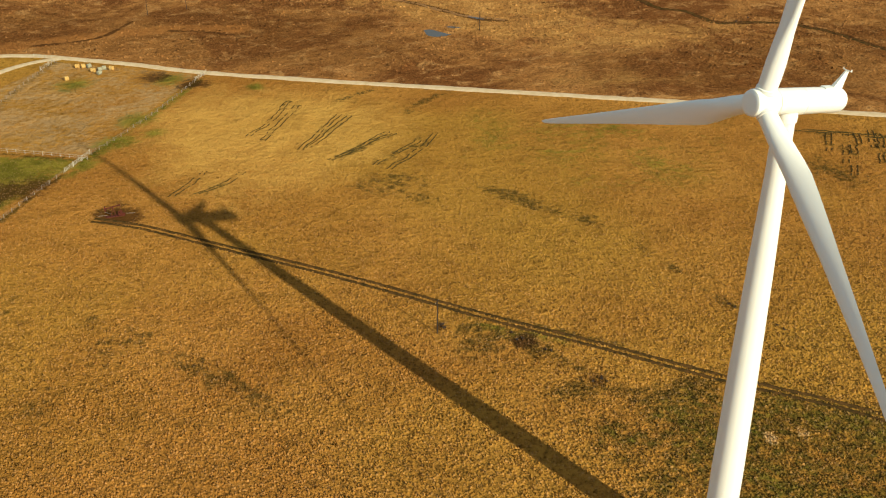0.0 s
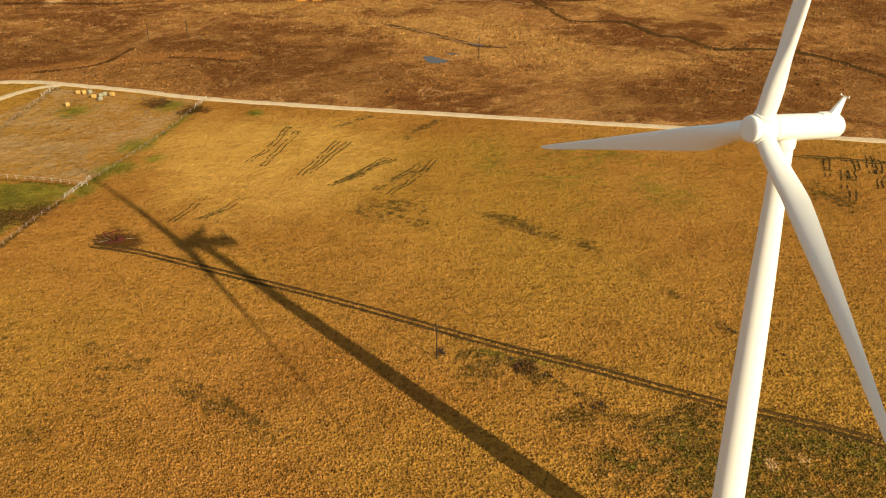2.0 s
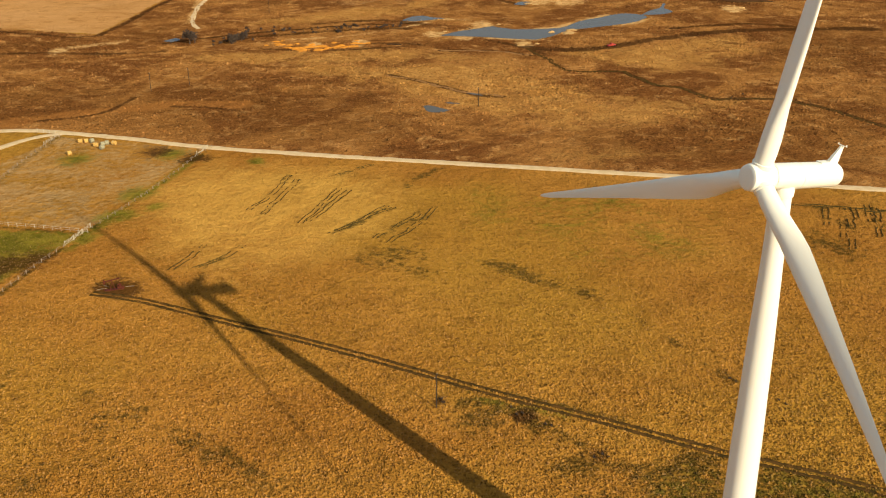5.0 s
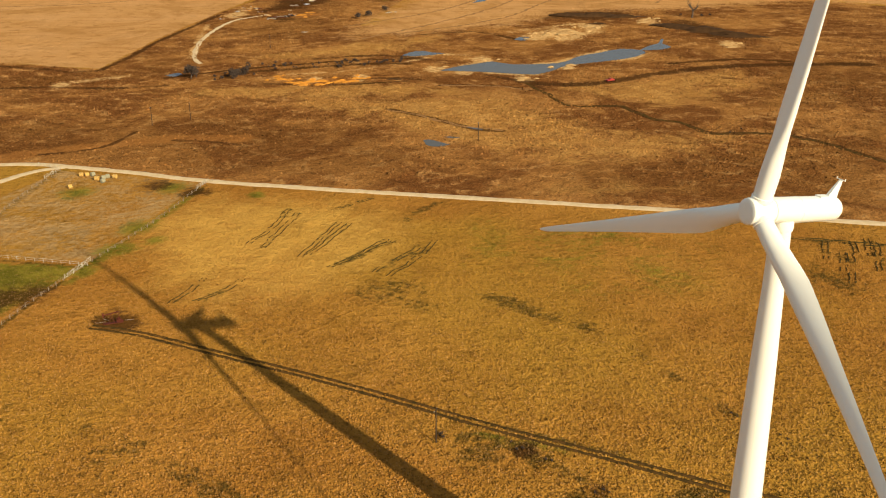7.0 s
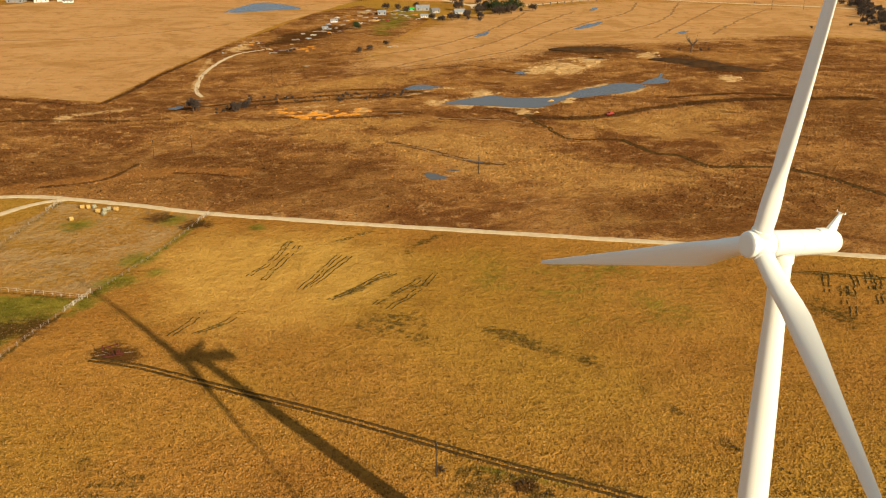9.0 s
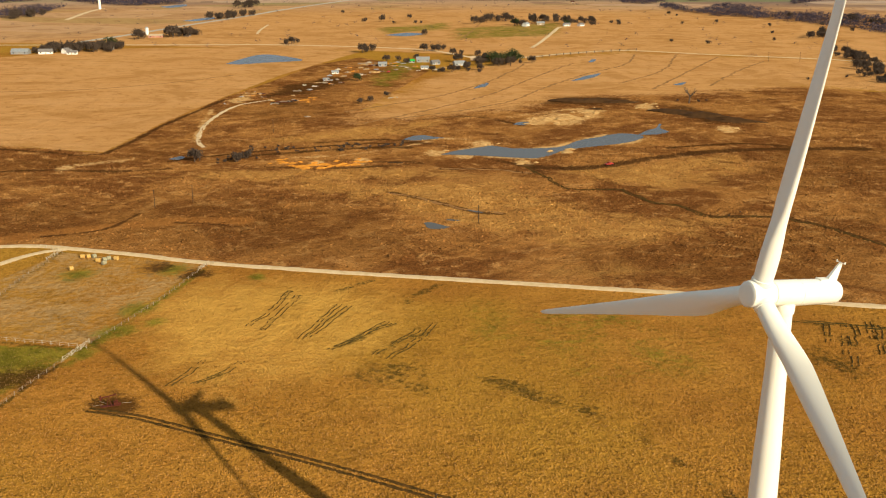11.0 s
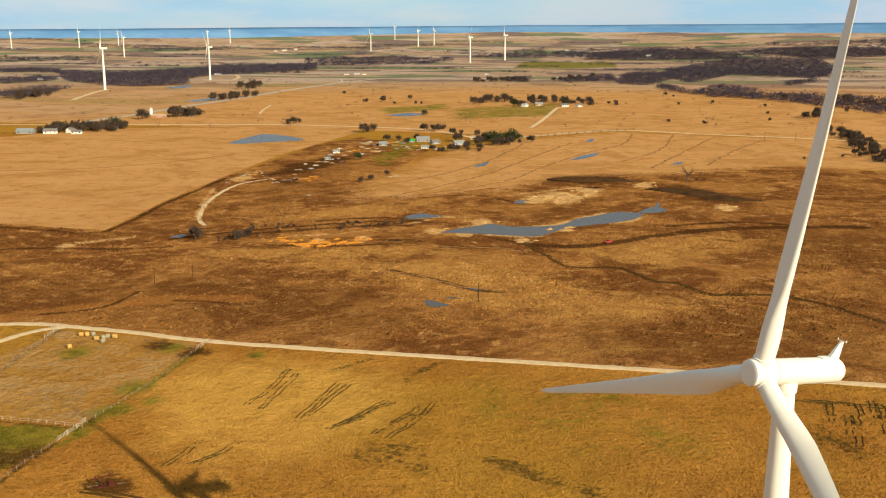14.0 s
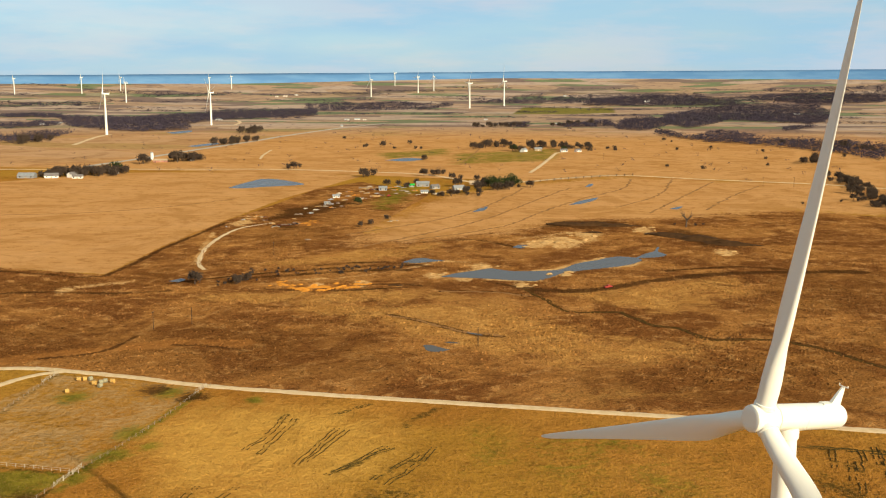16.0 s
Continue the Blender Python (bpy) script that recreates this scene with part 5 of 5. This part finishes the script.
# ---------------------------------------------------------------- houses, sheds, yard things
def house(name, x, y, length, width, wall_h, roof_h, turn, wall, roof, label, category, windows=3):
    ob = new(name)
    hl, hw = length / 2, width / 2
    bm = loft([[(-hl, -hw, -0.2), (-hl, hw, -0.2), (-hl, hw, wall_h), (-hl, 0, wall_h + roof_h), (-hl, -hw, wall_h)],
               [(hl, -hw, -0.2), (hl, hw, -0.2), (hl, hw, wall_h), (hl, 0, wall_h + roof_h), (hl, -hw, wall_h)]])
    walls = part("wall", bm, wall, ob)
    for s in (-1, 1):
        e, o = 0.45, 0.5
        k = roof_h / hw
        slab = [[(xx, s * (hw + e), wall_h - k * e + dz), (xx, 0, wall_h + roof_h + dz)] for xx in (-hl - o, hl + o) for dz in (0.03,)]
        bm = bmesh.new()
        a, b, c, d = (Vector(p) for p in (*slab[0], *slab[1][::-1]))
        lo = [bm.verts.new(p) for p in (a, b, c, d)]
        hi = [bm.verts.new(p + Vector((0, 0, 0.2))) for p in (a, b, c, d)]
        bm.faces.new(lo)
        bm.faces.new(hi[::-1])
        for i in range(4):
            bm.faces.new((lo[i], lo[(i + 1) % 4], hi[(i + 1) % 4], hi[i]))
        part("roof", bm, roof, ob)
    for i in range(windows):
        xx = -hl + length * (i + 0.5) / windows
        bm = bmesh.new()
        if i == windows // 2:
            box(bm, (1.1, 0.12, 2.1), Matrix.Translation((xx, -hw - 0.03, 1.0)))
            part("door", bm, TAN_WALL if wall is not TAN_WALL else WHITE_WALL, ob)
        else:
            box(bm, (1.3, 0.1, 1.3), Matrix.Translation((xx, -hw - 0.02, 1.6)))
            part("window", bm, GLASS, ob)
    ob.matrix_world = pose(x, y, float(rise(x, y)), 0, 0, turn)
    return tagged(ob, label, category)


WEST_FARMS = (
    ([(-482, 1165)], 24, 13, 3.5, 4.0, 0, TIN, TIN, "large grey tin barn on the plain", "barn"),
    ([(-454, 1166)], 19, 9, 3.6, 3.4, 15, WHITE_WALL, SHINGLE, "white farmhouse with a grey gabled roof among trees", "house"),
    ([(-433, 1173)], 12, 8, 4.8, 3.0, 70, WHITE_WALL, SHINGLE, "tall white farmhouse among bare trees", "house"),
    ([(-422, 1161)], 14, 7, 3.2, 2.4, 5, WHITE_WALL, SHINGLE, "low white farmhouse among bare trees", "house"),
    ([(-395, 1215)], 8, 6, 2.6, 1.8, 5, WHITE_WALL, TIN, "small white outbuilding by trees", "shed"),
    ([(-387, 1381)], 24, 9, 3.2, 2.2, 5, PINK_WALL, TAN_WALL, "long faded red brick farm building", "barn"),
    ([(-350, 1401)], 9, 8, 3.2, 2.6, 60, WHITE_WALL, SHINGLE, "small white house among bare trees", "house"),
)
YARD_SHEDS = (
    ([(-22, 1087)], 17, 8, 4.6, 2.2, 0, TIN, TIN, "grey tin shed in a cluttered farmyard", "shed"),
    ([(-34, 1081)], 7, 5, 2.6, 1.6, 10, TIN, GREEN_TIN, "bright green shed in a cluttered farmyard", "shed"),
    ([(-63, 1048)], 10, 7, 3.4, 2.0, 10, TIN, TIN, "small grey shed with a green door side", "shed"),
    ([(-9, 1065)], 11, 8, 3.2, 2.4, 30, TIN, SHINGLE, "weathered grey shed among bare trees", "shed"),
    ([(-19, 1024)], 9, 6, 2.4, 1.6, 0, WHITE_WALL, TIN, "low white trailer shed", "shed"),
    ([(16, 1055)], 14, 9, 3.2, 2.8, 20, TIN, TIN, "pale tin house among bare trees", "house"),
    ([(38, 1105)], 22, 8, 3.0, 2.4, 0, TAN_WALL, TAN_WALL, "long tan barn behind trees", "barn"),
    ([(-108, 932)], 6, 4, 2.2, 1.0, 20, TIN, TIN, "low grey shed in a scrap yard", "shed"),
    ([(-105, 984)], 8, 4, 2.6, 1.2, 10, WHITE_WALL, TIN, "low white shed in a scrap yard", "shed"),
)
EAST_FARMS = (
    ([(126, 1582)], 16, 9, 4.0, 3.0, 60, WHITE_WALL, TIN, "white farmhouse with a tin roof among trees", "house"),
    ([(151, 1606)], 14, 9, 4.0, 2.6, 0, TAN_WALL, TIN, "tan barn with a tin roof among trees", "barn"),
    ([(189, 1584)], 13, 8, 3.4, 2.6, 10, WHITE_WALL, SHINGLE, "white farmhouse at the end of a drive", "house"),
    ([(211, 1585)], 12, 8, 3.2, 2.6, 40, WHITE_WALL, SHINGLE, "small white farmhouse by trees", "house"),
    ([(-252, 2654)], 22, 12, 4, 3, 0, WHITE_WALL, TIN, "white farm building far across the plain", "barn"),
    ([(-228, 2689)], 26, 12, 4, 3, 10, WHITE_WALL, TIN, "white farm building far across the plain", "barn"),
    ([(-206, 2657)], 16, 12, 4, 3, 0, WHITE_WALL, TAN_WALL, "white farm building far across the plain", "barn"),
    ([(112, 2675)], 16, 10, 4, 3, 0, WHITE_WALL, TIN, "white house far across the plain", "house"),
)
FAR_FARMS = (
    ([(-941, 2380)], 24, 12, 4, 3, 0, WHITE_WALL, TIN, "white house at the edge of far woods", "house"),
    ([(-912, 2409)], 30, 12, 4, 3, 0, TAN_WALL, TIN, "tan house at the edge of far woods", "house"),
    ([(-582, 2635)], 30, 12, 4, 3, 0, WHITE_WALL, TIN, "white shed at the edge of far woods", "shed"),
    ([(-234, 2339)], 9, 7, 4, 3, 0, WHITE_WALL, TIN, "small white shed beside the paved road", "shed"),
    ([(746, 3730)], 34, 24, 6, 6, 0, WHITE_WALL, WHITE_WALL, "large white barn far off by woods", "barn"),
    ([(273, 2444)], 14, 9, 4, 3, 20, RUST, TIN, "red-brown shed far across the plain", "shed"),
    ([(279, 2243)], 14, 9, 3, 3, 0, TAN_WALL, RUST, "tan shed far across the plain", "shed"),
    ([(1068, 3072)], 40, 14, 4, 3, 0, WHITE_WALL, TIN, "long pale farm shed beside far woods", "shed"),
)
HORIZON_FARMS = (
    ([(-619, 3994)], 30, 14, 5, 4, 0, WHITE_WALL, TAN_WALL, "pale house of a far hamlet", "house"),
    ([(-580, 4026)], 24, 14, 5, 4, 0, TAN_WALL, WHITE_WALL, "pale house of a far hamlet", "house"),
    ([(-648, 3964)], 20, 14, 5, 4, 0, WHITE_WALL, TAN_WALL, "pale house of a far hamlet", "house"),
    ([(482, 4041)], 20, 12, 5, 4, 0, WHITE_WALL, TIN, "white house far off on the plain", "house"),
    ([(1587, 4062)], 40, 16, 6, 4, 0, WHITE_WALL, TIN, "long white building far off on the plain", "barn"),
    ([(1090, 4696)], 24, 16, 8, 4, 0, WHITE_WALL, TIN, "white building near the horizon", "barn"),
    ([(345, 4791)], 24, 16, 6, 4, 0, WHITE_WALL, TIN, "white building near the horizon", "barn"),
)
for (at,), length, width, wall_h, roof_h, turn, wall, roof, label, category in (*WEST_FARMS, *YARD_SHEDS, *EAST_FARMS, *FAR_FARMS, *HORIZON_FARMS):
    length, width, wall_h, roof_h = ((0.8 if at[1] < 2200 else 0.55) * v for v in (length, width, wall_h, roof_h))
    house(category, at[0], at[1], length, width, wall_h, roof_h, turn, wall, roof, label, category, 3 if at[1] < 2600 else 1)

(sx, sy), = [(-409, 1417)]
silo = new("silo")
part("drum", lathe([(-0.2, 2.2), (9.0, 2.2), (9.0, 2.3), (9.2, 2.3)], n=20), WHITE_WALL, silo, smooth=True)
part("dome", lathe([(9.2, 2.3), (10.2, 1.9), (10.9, 1.1), (11.2, 0.2)], n=20), TIN, silo, smooth=True)
silo.location = (sx, sy, 0)
tagged(silo, "white cylindrical silo beside a brick farm building", "silo")


def vehicle(x, y, turn, paint, label):
    """A pickup truck: body, cab, load bed, wheels."""
    ob = new("pickup_truck")
    bm = bmesh.new()
    box(bm, (5.2, 1.9, 0.75), Matrix.Translation((0, 0, 0.85)), 0.1)
    body = part("body", bm, paint, ob)
    bm = loft([[(-0.6, -0.88, 1.2), (-0.6, 0.88, 1.2), (1.5, 0.88, 1.2), (1.5, -0.88, 1.2)], [(-0.45, -0.75, 1.9), (-0.45, 0.75, 1.9), (0.9, 0.75, 1.9), (0.9, -0.75, 1.9)]])
    part("cab", bm, paint, ob)
    bm = bmesh.new()
    box(bm, (1.2, 1.62, 0.4), Matrix.Translation((0.3, 0, 1.55)))
    part("window", bm, GLASS, body)
    for wx in (-1.6, 1.6):
        for wy in (-0.85, 0.85):
            bm = lathe([(-0.13, 0.2), (-0.13, 0.4), (0.13, 0.4), (0.13, 0.2)], "x", 12, pose(wx, wy, 0.4, 0, 0, 90))
            part("wheel", bm, BLACK, ob)
    ob.matrix_world = pose(x, y, float(rise(x, y)), 0, 0, turn)
    return tagged(ob, label, "truck")


for (x, y, turn), paint, label in zip([(94.1, 562.3, 30), (-105, 1012, 20), (-54, 994, 70), (-8, 1010, 10), (-108, 962, 0)], (RED_PAINT, WHITE_METAL, RED_PAINT, WHITE_METAL, TIN),
                                      ("red pickup truck parked on brown heath", "white pickup truck in a scrap yard", "red pickup truck in a farmyard", "white pickup truck beside a shed", "grey pickup truck in a scrap yard")):
    vehicle(x, y, turn, paint, label)


def scrap_heap(x, y, size, material, seed, label):
    """A loose pile of boards, sheets and boxes."""
    rng = np.random.default_rng(seed)
    ob = new("scrap_heap")
    for k in range(7):
        bm = bmesh.new()
        box(bm, (rng.uniform(1.0, 3.0) * size, rng.uniform(0.4, 1.2) * size, rng.uniform(0.2, 0.7) * size),
            pose(rng.normal() * size, rng.normal() * size, size * (0.12 + 0.2 * rng.uniform(0, 1.2)), rng.normal() * 5, rng.normal() * 5, rng.uniform(0, 180)))
        part("board", bm, material if k % 3 else TIMBER, ob)
    ob.matrix_world = pose(x, y, float(rise(x, y)), 0, 0, 0)
    return tagged(ob, label, "scrap heap", "scrap yard heaps")


YARD = [(-84, 1069, 2), (-78, 1075, 2), (-68, 1069, 1.5), (-59, 1048, 1.5), (-52, 1049, 1.5), (-77, 1018, 1.5), (-67, 1018, 1.5), (-47, 1018, 1.2), (-79, 975, 1.5), (-95, 962, 1.5), (-98, 940, 1.5), (-100, 908, 1.2), (-113, 915, 1.2), (-115, 870, 1.2), (-124, 863, 1.2), (-124, 900, 1), (-125, 835, 1), (-147, 828, 1), (-159, 855, 1), (-163, 802, 0.8), (-170, 790, 0.8), (-14, 1034, 1.2), (-4, 1024, 1), (9, 1071, 1.2), (25, 1072, 1.2), (-96, 1032, 1.5), (-88, 1064, 1.5), (-42, 1070, 1.2), (-34, 1019, 1), (-25, 1009, 1)]
for k, (x, y, s) in enumerate(YARD + [(-80, 1058, 2), (-71, 1053, 2), (-57, 1070, 2), (-84, 1033, 1.6), (-48, 1081, 1.6), (-42, 1044, 1.4), (-37, 1034, 1.4), (-70, 994, 2.2), (-62, 999, 2), (-87, 1003, 1.6), (-95, 993, 1.6), (-105, 932, 1.4), (-108, 916, 1.4), (-113, 892, 1.4), (0, 1034, 1.4), (6, 1045, 1.4), (-29, 1044, 1.4), (-132, 791, 1.5), (-129, 800, 1.6), (-122, 803, 1.6), (-119, 809, 1.4), (-139, 809, 1.2), (-153, 845, 1.2), (-158, 834, 1.2), (-165, 848, 1.0), (-166, 828, 1.0), (-99, 728, 1.0), (-44, 823, 1.2), (-39, 827, 1.2), (-93, 916, 1.4)]):
    m = (TIMBER, WHITE_METAL, PALE_SOIL, RUST, ORANGE_SOIL, PALE_SOIL, TIN)[k % 7] if k not in (47, 48, 49, 50) else (RUST, BLACK)[k % 2]
    scrap_heap(x, y, s, m, k, "loose heap of boards and scrap on bare ground")


# ---------------------------------------------------------------- haze-blue backdrop of far hills behind the plain
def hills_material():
    n = Nodes("haze_blue_hills")
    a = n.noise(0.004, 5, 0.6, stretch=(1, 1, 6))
    # blue of the distant haze painted into the backdrop's own colour
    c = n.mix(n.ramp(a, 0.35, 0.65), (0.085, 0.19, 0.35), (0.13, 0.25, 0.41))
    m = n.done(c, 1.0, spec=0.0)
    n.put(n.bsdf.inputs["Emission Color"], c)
    # weak glow added so the backdrop looks as pale as hazy distance
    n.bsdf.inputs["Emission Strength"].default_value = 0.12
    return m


verts, faces = [], []
for i in range(161):
    a = radians(-40 + 80 * i / 160)
    swell = noise.noise((a * 5, 0.0, 3.0)) + 0.5 * noise.noise((a * 17, 4.0, 1.0))
    left = max(0.0, min(1.0, (0.05 - a) / 0.25))
    r0 = 4560 + (1 - left) * 220
    foot = float(rise(np.array(r0), np.array(0.0))) - 3
    top = float(np.interp(a, (-0.42, 0.0, 0.42), (109, 127, 145))) + 3 * swell
    for r, z in ((r0, foot), (r0 + 30, foot + (top - foot) * 0.7), (r0 + 70, top), (r0 + 110, foot)):
        verts.append((r * math.sin(a), r * math.cos(a), z))
    if i:
        for k in range(3):
            b = 4 * (i - 1) + k
            faces.append((b, b + 1, b + 5, b + 4))
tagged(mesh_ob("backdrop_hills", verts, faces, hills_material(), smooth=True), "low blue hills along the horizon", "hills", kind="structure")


# ---------------------------------------------------------------- grass tufts of the near pasture, clumps of the heath
TUFT = ground_material("dry_tuft_grass", True)
CLUMP = ground_material("brown_heath_clumps", True, 0.12)


def tufts(name, x, y, w, h, label, category, seed, material):
    """Thousands of small pointed clumps in one mesh."""
    rng = np.random.default_rng(seed)
    n = len(x)
    turn = rng.uniform(0, 6.28, n)
    v = np.zeros((n, 6, 3))
    for k in range(4):
        a = turn + k * math.pi / 2
        r = w * rng.uniform(0.6, 1.4, n)
        v[:, k] = np.stack([x + r * np.cos(a), y + r * np.sin(a), np.full(n, -0.03)], 1)
    for k in (4, 5):
        v[:, k] = np.stack([x + rng.normal(0, 0.35, n) * w, y + rng.normal(0, 0.35, n) * w, h * rng.uniform(0.7, 1.1, n)], 1)
    f = np.array([(0, 1, 4), (1, 2, 5), (1, 5, 4), (2, 3, 5), (3, 0, 4), (3, 4, 5)])[None] + 6 * np.arange(n)[:, None, None]
    f = f.reshape(-1, 3)
    me = bpy.data.meshes.new(name)
    me.vertices.add(n * 6)
    me.vertices.foreach_set("co", v.ravel())
    me.loops.add(f.size)
    me.loops.foreach_set("vertex_index", f.ravel())
    me.polygons.add(len(f))
    me.polygons.foreach_set("loop_start", np.arange(0, f.size, 3))
    me.update()
    masks = cover(x, y)
    lay_masks(me, {k: [np.repeat(c, 6) for c in m] for k, m in masks.items()})
    me.materials.append(material)
    return tagged(new(name, me), label, category, kind="stuff")


def strew(count, near, far, power, seed):
    """Random places in the wedge of land between two distances."""
    rng = np.random.default_rng(seed)
    y = near + (far - near) * rng.uniform(0, 1, count) ** power
    x = rng.uniform(-1, 1, count) * (0.485 * y + 17)
    return x, y, rng


line = sorted(VALLEY)
x, y, rng = strew(245000, 120, 410, 0.85, 9)
keep = y < np.interp(x, [p[0] for p in line], [p[1] for p in line]) - 4.0
for side in (-0.95, 0.95):
    keep &= along(x, y, offset(TRACK, side)[::4], 0.5, 0.15) < 0.5
keep &= np.hypot(x - px - 1, y - py) > 5.0
keep &= np.hypot(x - TOWER_X, y - TOWER_Y) > 3.0
side_x = [p[0] for p in sorted(SIDE_ROAD)]
keep &= np.abs(y - np.interp(x, side_x, [p[1] for p in sorted(SIDE_ROAD)])) > 3.2
grazed = inside(x, y, PADDOCK, 3)
keep &= rng.uniform(0, 1, len(x)) > grazed * 0.85
x, y, grazed = x[keep], y[keep], grazed[keep]
short = np.interp(y, (150, 230, 330), (0.92, 0.78, 0.45)) * (1 - 0.4 * grazed)
tufts("grass", x, y, rng.uniform(0.16, 0.42, len(x)) * short, rng.uniform(0.16, 0.50, len(x)) * short, "dry orange tufted pasture grass", "grass", 11, TUFT)

x, y, rng = strew(95000, 372, 950, 0.8, 10)
keep = y > np.interp(x, [p[0] for p in line], [p[1] for p in line]) + 5.0
masks = cover(x, y)
keep &= (masks["cover_a"][2] < 0.4) & (masks["cover_b"][1] < 0.5)
keep &= np.sin(x * 0.05 + 2 * np.sin(y * 0.021)) + np.sin(y * 0.043 + x * 0.017) + rng.normal(0, 0.9, len(x)) > -0.4
for water in POND_RINGS:
    keep &= inside(x, y, [tuple(q) for q in water[::2]], 1.5) < 0.3
x, y = x[keep], y[keep]
tufts("heather", x, y, rng.uniform(0.25, 0.85, len(x)), rng.uniform(0.2, 0.75, len(x)), "brown winter heath clumps", "heath", 12, CLUMP)
